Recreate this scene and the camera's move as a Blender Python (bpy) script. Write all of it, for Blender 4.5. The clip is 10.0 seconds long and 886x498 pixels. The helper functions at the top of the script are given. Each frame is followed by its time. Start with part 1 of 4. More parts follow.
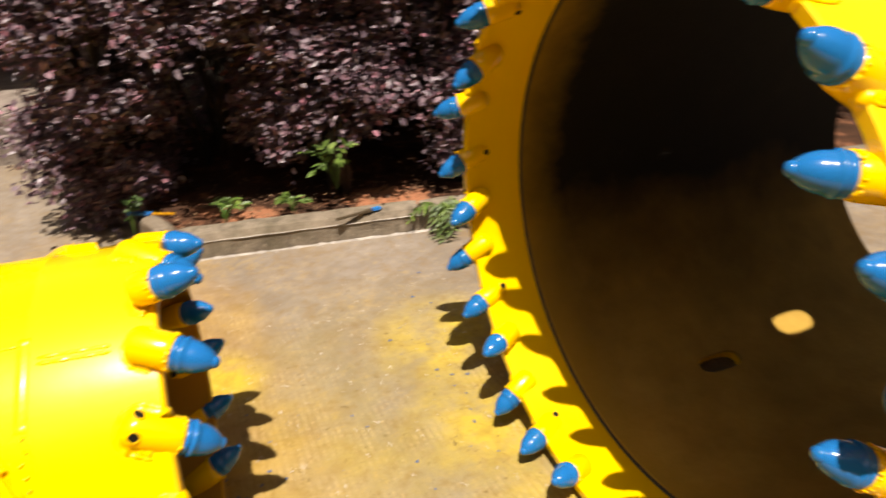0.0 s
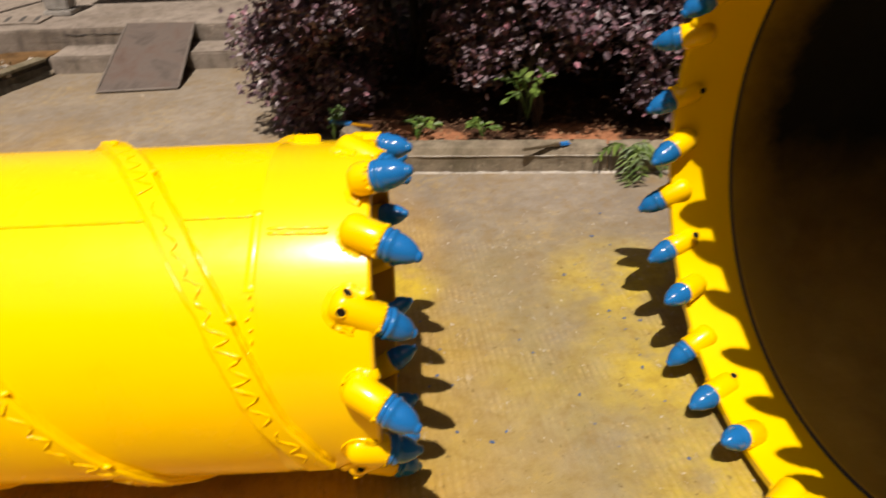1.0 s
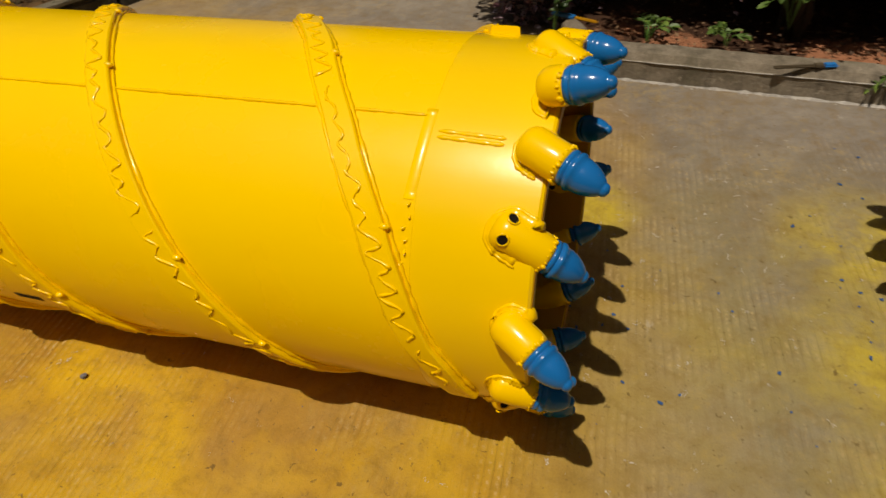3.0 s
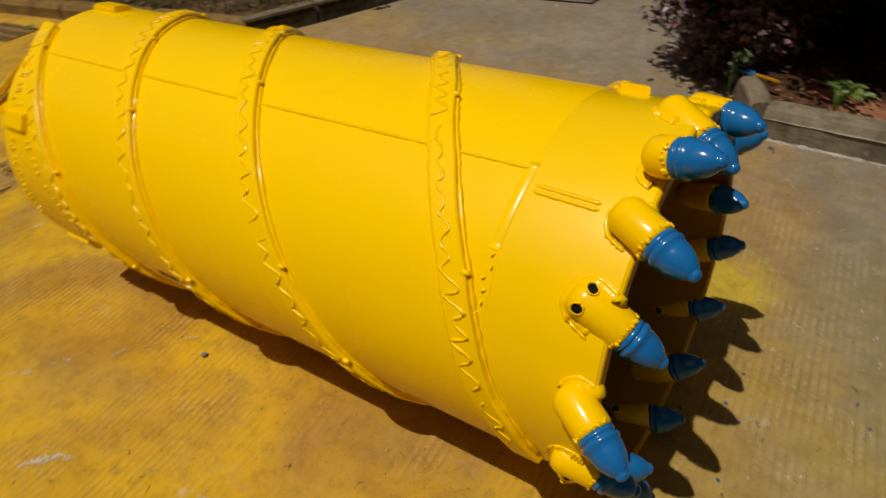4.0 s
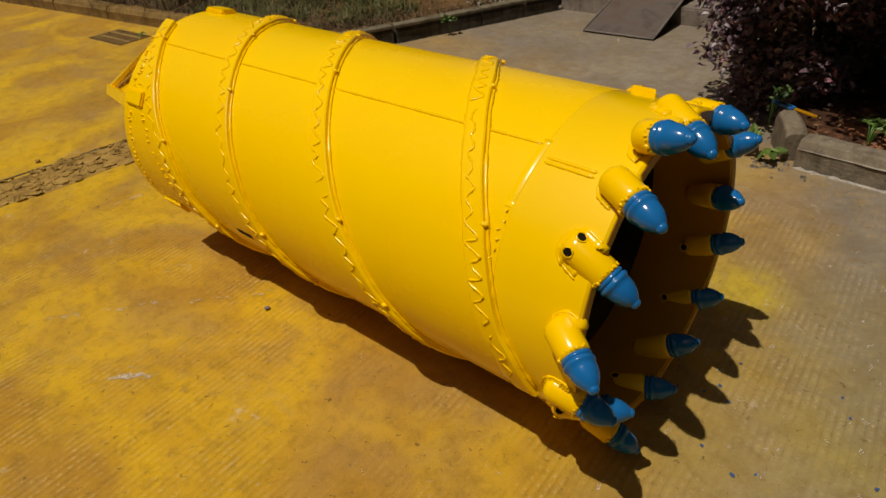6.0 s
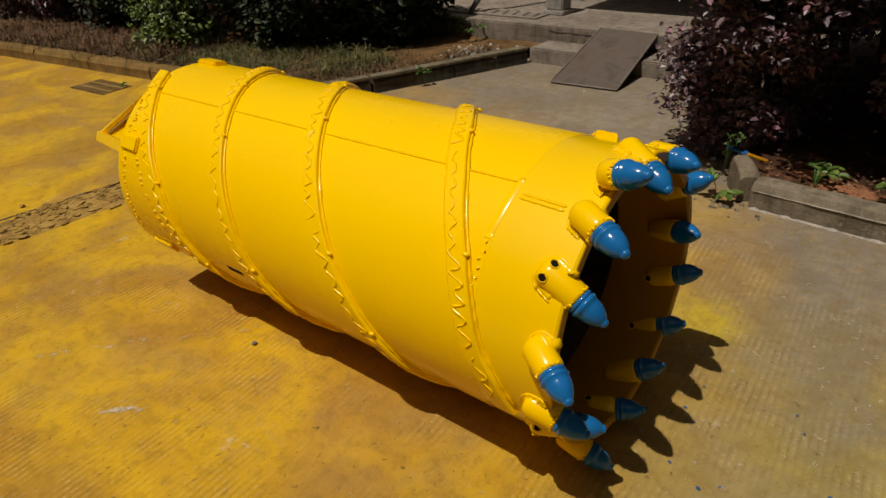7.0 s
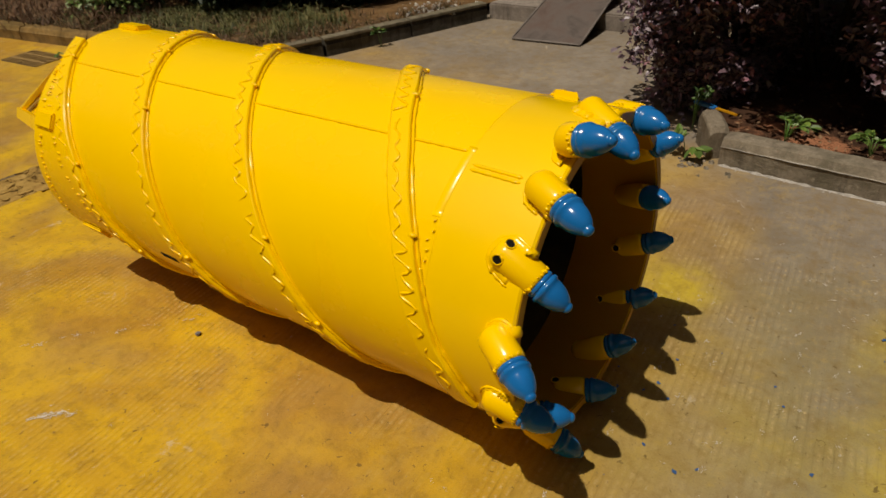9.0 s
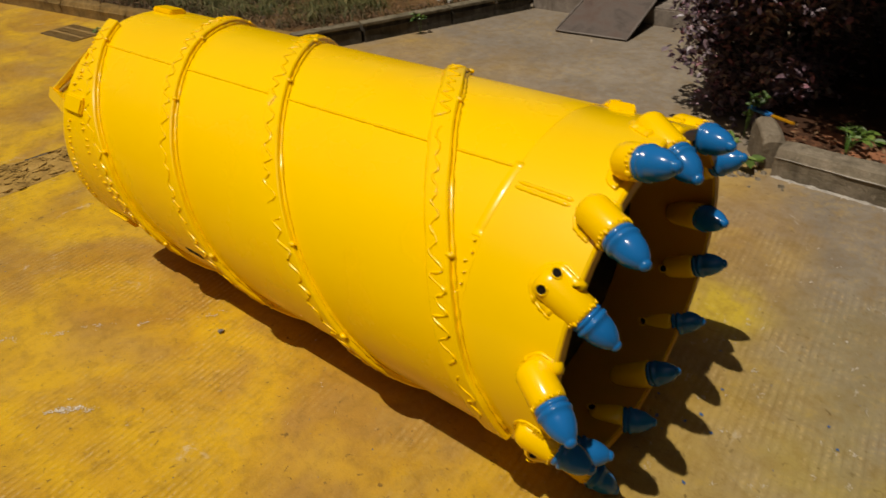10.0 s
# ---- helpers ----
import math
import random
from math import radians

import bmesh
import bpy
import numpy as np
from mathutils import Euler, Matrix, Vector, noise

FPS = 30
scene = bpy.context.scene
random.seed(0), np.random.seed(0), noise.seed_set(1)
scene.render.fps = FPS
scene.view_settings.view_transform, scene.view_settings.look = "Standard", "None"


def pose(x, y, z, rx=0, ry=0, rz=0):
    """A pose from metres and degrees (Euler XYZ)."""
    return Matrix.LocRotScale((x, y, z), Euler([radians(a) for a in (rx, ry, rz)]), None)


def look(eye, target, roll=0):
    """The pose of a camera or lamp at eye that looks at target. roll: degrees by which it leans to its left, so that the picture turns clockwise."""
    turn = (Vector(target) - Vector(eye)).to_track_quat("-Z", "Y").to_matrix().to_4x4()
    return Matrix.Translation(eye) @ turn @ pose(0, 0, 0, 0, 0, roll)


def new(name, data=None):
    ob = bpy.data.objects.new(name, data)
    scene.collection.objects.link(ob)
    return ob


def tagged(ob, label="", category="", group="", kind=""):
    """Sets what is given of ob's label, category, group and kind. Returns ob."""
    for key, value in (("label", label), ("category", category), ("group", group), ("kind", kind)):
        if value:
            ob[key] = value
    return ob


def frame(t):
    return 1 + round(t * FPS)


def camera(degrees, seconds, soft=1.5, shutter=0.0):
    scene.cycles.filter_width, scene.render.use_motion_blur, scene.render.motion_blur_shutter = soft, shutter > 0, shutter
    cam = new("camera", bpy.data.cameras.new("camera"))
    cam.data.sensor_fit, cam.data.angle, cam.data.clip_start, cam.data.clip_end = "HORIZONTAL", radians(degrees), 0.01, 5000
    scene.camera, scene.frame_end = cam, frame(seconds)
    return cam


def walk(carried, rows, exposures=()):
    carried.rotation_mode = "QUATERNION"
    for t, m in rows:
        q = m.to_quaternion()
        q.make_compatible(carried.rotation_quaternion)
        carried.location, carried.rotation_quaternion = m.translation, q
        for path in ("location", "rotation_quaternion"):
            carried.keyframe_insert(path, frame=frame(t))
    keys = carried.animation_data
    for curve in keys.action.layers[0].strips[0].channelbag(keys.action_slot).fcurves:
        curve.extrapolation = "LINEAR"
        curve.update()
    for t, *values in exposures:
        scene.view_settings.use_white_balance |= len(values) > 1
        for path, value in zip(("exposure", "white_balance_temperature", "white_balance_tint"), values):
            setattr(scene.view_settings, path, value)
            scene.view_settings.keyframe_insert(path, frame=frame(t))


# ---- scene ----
cam = camera(66.7, 10.0, soft=1.5, shutter=0.5)
PATH = [
    (0, (0.194, 0.169, 1.567), (0.537, 1.904, 0.634), -2.1),
    (0.2, (0.172, 0.168, 1.565), (0.393, 1.913, 0.623), -1.5),
    (0.5, (0.156, 0.146, 1.555), (0.233, 1.894, 0.585), -1.7),
    (1, (0.106, 0.147, 1.526), (-0.032, 1.833, 0.46), -1.9),
    (1.5, (0.062, 0.152, 1.497), (-0.255, 1.764, 0.357), -2.3),
    (2, (0.075, 0.168, 1.48), (-0.37, 1.718, 0.297), -4.5),
    (2.2, (0.073, 0.188, 1.475), (-0.411, 1.705, 0.266), -4.9),
    (3.3, (0.14, 0.388, 1.452), (-0.645, 1.716, 0.178), -6.3),
    (3.5, (0.146, 0.409, 1.462), (-0.713, 1.726, 0.226), -6.9),
    (3.7, (0.165, 0.425, 1.47), (-0.771, 1.688, 0.243), -7.3),
    (4, (0.226, 0.446, 1.469), (-0.883, 1.616, 0.286), -6.1),
    (4.2, (0.276, 0.451, 1.474), (-0.884, 1.567, 0.29), -5.2),
    (4.5, (0.341, 0.444, 1.465), (-0.873, 1.52, 0.295), -5.5),
    (5, (0.428, 0.427, 1.459), (-0.814, 1.477, 0.294), -4.7),
    (5.2, (0.444, 0.408, 1.459), (-0.801, 1.46, 0.3), -4.4),
    (6.5, (0.551, 0.169, 1.511), (-0.734, 1.311, 0.488), -4.4),
    (7, (0.589, 0.138, 1.524), (-0.674, 1.345, 0.551), -3.4),
    (7.5, (0.596, 0.135, 1.522), (-0.669, 1.351, 0.563), -4.0),
    (8, (0.579, 0.139, 1.516), (-0.672, 1.364, 0.55), -3.5),
    (8.5, (0.552, 0.176, 1.495), (-0.687, 1.379, 0.486), -4.4),
    (9, (0.511, 0.301, 1.467), (-0.658, 1.519, 0.395), -4.5),
    (9.5, (0.475, 0.368, 1.459), (-0.691, 1.547, 0.341), -4.0),
    (10, (0.406, 0.382, 1.472), (-0.807, 1.525, 0.367), -3.3),
]
KELVIN = 7300
EXPOSURES = [(t, stops, KELVIN, tint) for t, stops, tint in ((0.0, 0.95, 18), (0.5, 0.73, 18), (1.0, 0.45, 17), (1.5, 0.18, 15), (2.2, -0.04, 13), (3.3, -0.36, 12), (5.2, -0.43, 12), (6.4, -0.38, 12), (8.0, -0.32, 12), (10.0, -0.27, 12))]
walk(cam, [(t, look(eye, target, roll)) for t, eye, target, roll in PATH], EXPOSURES)

# ---- light ----
SUN = Vector((-0.045, -0.378, 1.0)).normalized()
world = bpy.data.worlds.new("sky")
scene.world = world
world.use_nodes = True
wn = world.node_tree
sky = wn.nodes.new("ShaderNodeTexSky")
sky.sky_type, sky.sun_disc = "NISHITA", False
sky.air_density, sky.dust_density, sky.ozone_density = 0.6, 4.0, 0.3
sky.sun_elevation = math.asin(SUN.z)
sky.sun_rotation = math.atan2(SUN.x, SUN.y)
wn.links.new(sky.outputs[0], wn.nodes["Background"].inputs[0])
wn.nodes["Background"].inputs[1].default_value = 0.031
sun = new("sun", bpy.data.lights.new("sun", "SUN"))
sun.data.energy, sun.data.angle, sun.data.color = 4.15, radians(0.6), (1.0, 0.97, 0.92)
sun.matrix_world = look(SUN * 20, (0, 0, 0))
tagged(sun, kind="structure")


# ---- materials ----
class Mat:
    """A small node builder."""

    def __init__(self, name, rough=0.6, metal=0.0, spec=0.5):
        self.m = bpy.data.materials.new(name)
        self.m.use_nodes = True
        self.t = self.m.node_tree
        self.b = self.t.nodes["Principled BSDF"]
        self.b.inputs["Roughness"].default_value = rough
        self.b.inputs["Metallic"].default_value = metal
        self.b.inputs["Specular IOR Level"].default_value = spec

    def n(self, kind, **inputs):
        node = self.t.nodes.new("ShaderNode" + kind)
        for k, v in inputs.items():
            self.put(node.inputs[k.replace("_", " ")], v)
        return node

    def put(self, socket, v):
        if isinstance(v, bpy.types.NodeSocket):
            self.t.links.new(v, socket)
        else:
            socket.default_value = v

    def coords(self):
        return self.n("NewGeometry").outputs["Position"]

    def local(self):
        return self.n("TexCoord").outputs["Object"]

    def noise(self, scale, detail=4.0, rough=0.55, vec=None, distort=0.0):
        node = self.n("TexNoise", Scale=scale, Detail=detail, Roughness=rough, Distortion=distort)
        self.put(node.inputs["Vector"], vec or self.local())
        return node.outputs["Fac"]

    def ramp(self, fac, *stops):
        node = self.n("ValToRGB", Fac=fac)
        e = node.color_ramp.elements
        while len(e) < len(stops):
            e.new(0.5)
        for el, (p, c) in zip(e, stops):
            el.position = p
            el.color = (c, c, c, 1) if isinstance(c, (int, float)) else (*c, 1)
        return node.outputs["Color"]

    def mix(self, fac, a, b, blend="MIX"):
        node = self.n("Mix")
        node.data_type, node.blend_type = "RGBA", blend
        self.put(node.inputs[0], fac)
        for sock, v in ((node.inputs[6], a), (node.inputs[7], b)):
            self.put(sock, (*v, 1) if isinstance(v, tuple) and len(v) == 3 else v)
        return node.outputs[2]

    def math(self, op, a, b=0.0, clamp=False):
        node = self.n("Math")
        node.operation, node.use_clamp = op, clamp
        self.put(node.inputs[0], a)
        self.put(node.inputs[1], b)
        return node.outputs[0]

    def bump(self, height, strength=0.3, distance=0.01, after=None):
        node = self.n("Bump", Strength=strength, Distance=distance, Height=height)
        if after:
            self.put(node.inputs["Normal"], after)
        self.put(self.b.inputs["Normal"], node.outputs[0])
        return node.outputs[0]

    def color(self, c):
        self.put(self.b.inputs["Base Color"], (*c, 1) if isinstance(c, tuple) else c)

    def rough(self, r):
        self.put(self.b.inputs["Roughness"], r)


def enamel(name, base, dusty, rough, coat=0.07, coat_rough=0.10):
    """Brushed enamel: slow waves, faint brush runs and a fine orange peel."""
    m = Mat(name, rough, spec=0.26)
    big, fine = m.noise(3.0, 5), m.noise(60.0, 3)
    m.color(m.mix(m.ramp(big, (0.42, 0), (0.75, 0.35)), base, dusty))
    m.rough(m.math("ADD", m.math("MULTIPLY", big, 0.16), rough - 0.06))
    runs = m.n("Mapping", Vector=m.local())
    runs.inputs["Scale"].default_value = (4.0, 30.0, 30.0)
    n0 = m.bump(m.noise(4.0, 2), 0.10, 0.03)
    n1 = m.bump(m.noise(1.0, 4, 0.6, runs.outputs[0]), 0.05, 0.010, n0)
    n2 = m.bump(m.noise(14.0, 3), 0.05, 0.010, n1)
    m.bump(fine, 0.03, 0.004, n2)
    m.b.inputs["Coat Weight"].default_value = coat
    m.b.inputs["Coat Roughness"].default_value = coat_rough
    return m.m


YELLOW = enamel("yellow_enamel", (0.90, 0.570, 0.005), (0.88, 0.495, 0.003), 0.25, 0.13)
RING = enamel("glossy_yellow_enamel", (0.90, 0.572, 0.005), (0.88, 0.515, 0.003), 0.22, 0.90, 0.20)
WELD = enamel("yellow_painted_weld", (0.90, 0.550, 0.004), (0.86, 0.48, 0.003), 0.21, 0.35)
BLUE = enamel("blue_enamel", (0.003, 0.126, 0.362), (0.006, 0.130, 0.28), 0.18, 0.28)


def graded_inside():
    """Barrel steel with its shade painted in: near black above, ochre towards the bottom."""
    m = Mat("shade_graded_steel", 0.8, 0.1, spec=0.25)
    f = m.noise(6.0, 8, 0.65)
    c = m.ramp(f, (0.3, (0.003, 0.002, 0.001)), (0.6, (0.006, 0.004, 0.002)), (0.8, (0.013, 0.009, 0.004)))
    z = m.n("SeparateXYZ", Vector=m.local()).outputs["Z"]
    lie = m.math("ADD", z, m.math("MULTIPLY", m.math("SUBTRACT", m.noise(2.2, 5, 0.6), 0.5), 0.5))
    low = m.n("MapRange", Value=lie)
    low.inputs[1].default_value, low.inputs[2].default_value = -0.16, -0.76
    low_ochre = m.ramp(f, (0.3, (0.42, 0.25, 0.04)), (0.7, (0.58, 0.37, 0.07)))
    c = m.mix(m.math("POWER", low.outputs[0], 1.25), c, low_ochre)
    # ochre fading inwards from the mouth
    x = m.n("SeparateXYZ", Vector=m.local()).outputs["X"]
    mouth_fade = m.n("MapRange", Value=m.math("ADD", x, m.math("MULTIPLY", f, 0.2)))
    mouth_fade.inputs[1].default_value, mouth_fade.inputs[2].default_value = 0.46, 0.27
    m.color(m.mix(m.math("MULTIPLY", m.math("MULTIPLY", mouth_fade.outputs[0], 0.60), m.math("GREATER_THAN", x, 0.1)), c, (0.42, 0.26, 0.02)))
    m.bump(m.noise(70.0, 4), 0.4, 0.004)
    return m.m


INSIDE = graded_inside()
# the unlit mouth face: its shade is put into a browner yellow
RIM = enamel("shade_browned_cut_edge", (0.50, 0.255, 0.004), (0.36, 0.165, 0.006), 0.45, 0.0)
# yellow enamel browned to paint in shade: ring inside, brush handle
SHADED_YELLOW = enamel("shade_browned_yellow", (0.42, 0.200, 0.006), (0.30, 0.135, 0.008), 0.5, 0.0)


def concrete(name, dark, light, moss=None, joints=0.0):
    m = Mat(name, 0.9, spec=0.25)
    p = m.coords()
    big, mid, fine = m.noise(1.3, 6, 0.6, p), m.noise(9, 6, 0.65, p), m.noise(90, 4, 0.7, p)
    c = m.mix(m.ramp(big, (0.3, 0), (0.7, 1)), dark, light)
    c = m.mix(m.ramp(mid, (0.45, 0), (0.62, 0.5)), c, tuple(v * 0.62 for v in dark))
    c = m.mix(m.ramp(fine, (0.35, 0.35), (0.6, 0)), c, tuple(v * 0.4 for v in dark))
    if moss:
        c = m.mix(m.ramp(m.noise(3.2, 6, 0.7, p), (0.5, 0), (0.68, 0.75)), c, moss)
    sq = m.n("Mapping", Vector=p)
    sq.inputs["Scale"].default_value = (16, 16, 2.0)
    streak = m.noise(1.0, 5, 0.65, sq.outputs[0])
    c = m.mix(m.ramp(streak, (0.5, 0), (0.66, 0.55)), c, tuple(v * 0.35 for v in dark))
    c = m.mix(m.ramp(m.noise(24, 6, 0.75, p), (0.58, 0), (0.68, 0.4)), c, tuple(min(0.6, v * 1.5) for v in light))
    m.color(c)
    m.bump(fine, 0.7, 0.006, m.bump(mid, 0.5, 0.02))
    return m.m


KERB = concrete("weathered_kerb_concrete", (0.185, 0.150, 0.105), (0.32, 0.275, 0.205), (0.085, 0.078, 0.045))
KERB_DARK = concrete("dark_kerb_concrete", (0.055, 0.048, 0.036), (0.12, 0.105, 0.082), (0.025, 0.026, 0.014))
KERB_ROAD = concrete("ochre_stained_kerb_concrete", (0.19, 0.115, 0.034), (0.32, 0.205, 0.070), (0.10, 0.072, 0.022))
CAP = concrete("mossy_kerb_top", (0.13, 0.108, 0.07), (0.25, 0.215, 0.145), (0.09, 0.085, 0.04))
STEP = concrete("porch_concrete", (0.20, 0.166, 0.136), (0.31, 0.268, 0.225), (0.155, 0.128, 0.098))
STONE = concrete("pale_grey_stone", (0.30, 0.285, 0.26), (0.42, 0.40, 0.37))


MORTAR = concrete("pale_mortar", (0.40, 0.37, 0.32), (0.55, 0.52, 0.46))


def yard():
    """Broomed concrete with yellow overspray round the barrels, plain grey towards the steps."""
    m = Mat("broomed_yard_concrete", 0.8, spec=0.3)
    p = m.coords()
    xyz = m.n("SeparateXYZ", Vector=p)
    x, y = xyz.outputs["X"], xyz.outputs["Y"]
    big, mid, fine = m.noise(0.9, 7, 0.6, p), m.noise(7, 7, 0.65, p), m.noise(120, 4, 0.7, p)
    grey = m.mix(m.ramp(big, (0.35, 0), (0.68, 1)), (0.172, 0.148, 0.118), (0.262, 0.230, 0.186))
    grey = m.mix(m.ramp(mid, (0.4, 0.45), (0.6, 0)), grey, (0.140, 0.112, 0.080))
    # overspray: strong on the near side and along the road, fading behind the barrel
    wob = m.math("MULTIPLY", m.math("SUBTRACT", m.noise(1.1, 5, 0.6, p), 0.5), 2.2)
    right = m.math("MULTIPLY", m.math("MAXIMUM", m.math("ADD", x, 0.38), 0.0), 2.7)
    edge = m.math("ADD", m.math("ADD", m.math("ADD", y, m.math("MULTIPLY", x, 0.12)), wob), right)
    near = m.n("MapRange", Value=edge)
    near.inputs[1].default_value, near.inputs[2].default_value = 3.6, 1.5
    near.inputs[3].default_value, near.inputs[4].default_value = 0.0, 1.0
    left = m.n("MapRange", Value=m.math("ADD", x, m.math("MULTIPLY", wob, 0.5)))
    left.inputs[1].default_value, left.inputs[2].default_value = -3.2, -4.2
    road = m.math("MULTIPLY", left.outputs[0], m.math("LESS_THAN", y, 3.3))
    spray = m.math("MAXIMUM", near.outputs[0], road)
    # heavier drift of spray round the two mouths
    drift = 0.0
    for sx, sy, sr in ((-0.25, 2.28, 0.22), (0.64, 2.35, 0.36), (0.70, 1.85, 0.36), (0.78, 1.35, 0.36), (0.84, 0.90, 0.36)):
        dist = m.n("VectorMath", Vector=p)
        dist.operation = "DISTANCE"
        dist.inputs[1].default_value = (sx, sy, 0)
        ring = m.math("SUBTRACT", 1.0, m.math("DIVIDE", dist.outputs["Value"], sr), True)
        drift = m.math("MAXIMUM", drift, m.math("MULTIPLY", ring, m.ramp(m.noise(6, 5, 0.65, p), (0.35, 0.3), (0.6, 1.6)), True))
    patch = m.ramp(m.noise(1.6, 6, 0.62, p, 0.6), (0.34, 0.72), (0.52, 0.9), (0.72, 1.0))
    spray = m.math("MULTIPLY", spray, patch)
    c = m.mix(m.math("MULTIPLY", spray, 0.95), grey, (0.405, 0.207, 0.001))
    hot = m.math("MULTIPLY", m.ramp(m.noise(1.25, 5, 0.55, p, 1.2), (0.44, 0), (0.62, 1)), m.math("MULTIPLY", spray, 0.76))
    c = m.mix(hot, c, (0.65, 0.400, 0.001))
    # thin film of spray between the mouths
    film_at = m.n("VectorMath", Vector=p)
    film_at.operation = "DISTANCE"
    film_at.inputs[1].default_value = (0.30, 1.75, 0)
    film = m.math("SUBTRACT", 1.0, m.math("DIVIDE", film_at.outputs["Value"], 1.25), True)
    c = m.mix(m.math("MULTIPLY", m.math("MULTIPLY", film, m.ramp(m.noise(3.2, 6, 0.65, p), (0.35, 0.45), (0.65, 1.0))), 0.60), c, (0.330, 0.250, 0.030))
    c = m.mix(m.math("MULTIPLY", drift, 0.65), c, (0.54, 0.40, 0.006))
    # dark traffic grime and pits
    c = m.mix(m.ramp(m.noise(2.4, 8, 0.7, p, 0.4), (0.5, 0), (0.72, 0.36)), c, (0.20, 0.115, 0.020))
    c = m.mix(m.ramp(m.noise(38, 5, 0.7, p), (0.62, 0), (0.72, 0.55)), c, (0.12, 0.085, 0.045))
    # hand-sized mottling
    mot = m.noise(16, 8, 0.72, p, 0.3)
    c = m.mix(m.ramp(mot, (0.34, 0.42), (0.52, 0)), c, (0.18, 0.098, 0.012))
    c = m.mix(m.ramp(mot, (0.54, 0), (0.72, 0.24)), c, (0.54, 0.34, 0.03))
    # dark specks, pale worn patches
    c = m.mix(m.ramp(m.noise(52, 3, 0.6, p, 0.8), (0.655, 0), (0.70, 0.7)), c, (0.10, 0.058, 0.015))
    worn = m.math("MULTIPLY", m.ramp(m.noise(2.1, 4, 0.6, p), (0.50, 0), (0.62, 1)), m.ramp(m.noise(21, 8, 0.8, p, 0.4), (0.47, 0), (0.62, 0.6)))
    c = m.mix(m.math("MULTIPLY", worn, 0.55), c, (0.42, 0.29, 0.09))
    # scuffed pale spots
    c = m.mix(m.ramp(m.noise(4.5, 9, 0.75, p, 0.5), (0.63, 0), (0.72, 0.65)), c, (0.55, 0.50, 0.40))
    # broom grooves along y
    across = m.math("ADD", m.math("MULTIPLY", x, 0.981), m.math("MULTIPLY", y, 0.191))
    gx = m.math("ADD", m.math("MULTIPLY", across, 262.0), m.math("MULTIPLY", m.noise(1.4, 3, 0.5, p), 9.0))
    groove = m.math("SINE", gx)
    uneven = m.ramp(m.noise(7.0, 5, 0.65, p), (0.40, 0.08), (0.64, 1.0))
    strength = m.math("MULTIPLY", m.ramp(m.noise(1.5, 5, 0.62, p, 0.4), (0.42, 0.08), (0.62, 1.0)), uneven)
    slab = m.n("MapRange", Value=m.math("ADD", y, m.math("MULTIPLY", wob, 0.2)))
    slab.inputs[1].default_value, slab.inputs[2].default_value = 3.2, 2.7
    strength = m.math("MULTIPLY", strength, slab.outputs[0])
    groove = m.math("MULTIPLY", m.math("POWER", m.math("MAXIMUM", groove, 0.0), 4.0), strength)
    c = m.mix(m.math("MULTIPLY", groove, 0.27), c, (0.13, 0.074, 0.012))
    ridge = m.math("MULTIPLY", m.math("MULTIPLY", m.math("MAXIMUM", m.math("MULTIPLY", m.math("SINE", gx), -1.0), 0.0), strength), m.ramp(m.noise(60, 5, 0.75, p), (0.48, 0), (0.62, 1.0)))
    c = m.mix(ridge, c, (0.52, 0.38, 0.17))
    # grit: pale grains and dark pits
    grit = m.noise(210, 3, 0.8, p)
    c = m.mix(m.ramp(grit, (0.60, 0), (0.70, 0.35)), c, (0.46, 0.34, 0.17))
    c = m.mix(m.ramp(grit, (0.30, 0.5), (0.40, 0)), c, (0.09, 0.065, 0.035))
    m.color(c)
    h = m.bump(m.math("MULTIPLY", groove, -1.0), 0.55, 0.005)
    m.bump(fine, 0.45, 0.005, m.bump(mid, 0.3, 0.012, h))
    return m.m


YARD = yard()


def soil(name, a, b, c, mid=0.52, sunlit=()):
    """Soil in three tones, with sunlit patches painted in the third at (x, y, radius)."""
    m = Mat(name, 0.95, spec=0.1)
    p = m.coords()
    out = m.ramp(m.noise(5, 8, 0.7, p), (0.3, a), (mid, b), (mid + 0.2, c))
    for x, y, r in sunlit:
        dist = m.n("VectorMath", Vector=p)
        dist.operation = "DISTANCE"
        dist.inputs[1].default_value = (x, y, 0.1)
        near = m.math("ADD", m.math("SUBTRACT", 1.0, m.math("DIVIDE", dist.outputs["Value"], r)), m.math("MULTIPLY", m.math("SUBTRACT", m.noise(14, 6, 0.7, p), 0.5), 1.6))
        out = m.mix(m.ramp(near, (0.15, 0), (0.45, 0.9)), out, c)
    m.color(out)
    m.bump(m.noise(40, 6, 0.7, p), 0.9, 0.02)
    return m.m


# dark tones carry the shade under shrubs; listed spots are painted sunlit clay
RED_SOIL = soil("red_clay_soil", (0.028, 0.017, 0.011), (0.07, 0.034, 0.019), (0.38, 0.165, 0.085), 0.56, ((0.58, 3.54, 0.30), (0.50, 3.64, 0.24), (0.70, 3.46, 0.16), (-0.15, 3.52, 0.20), (-0.36, 3.62, 0.10)))
BED_SOIL = soil("dry_brown_soil", (0.06, 0.034, 0.014), (0.15, 0.085, 0.036), (0.24, 0.145, 0.065))


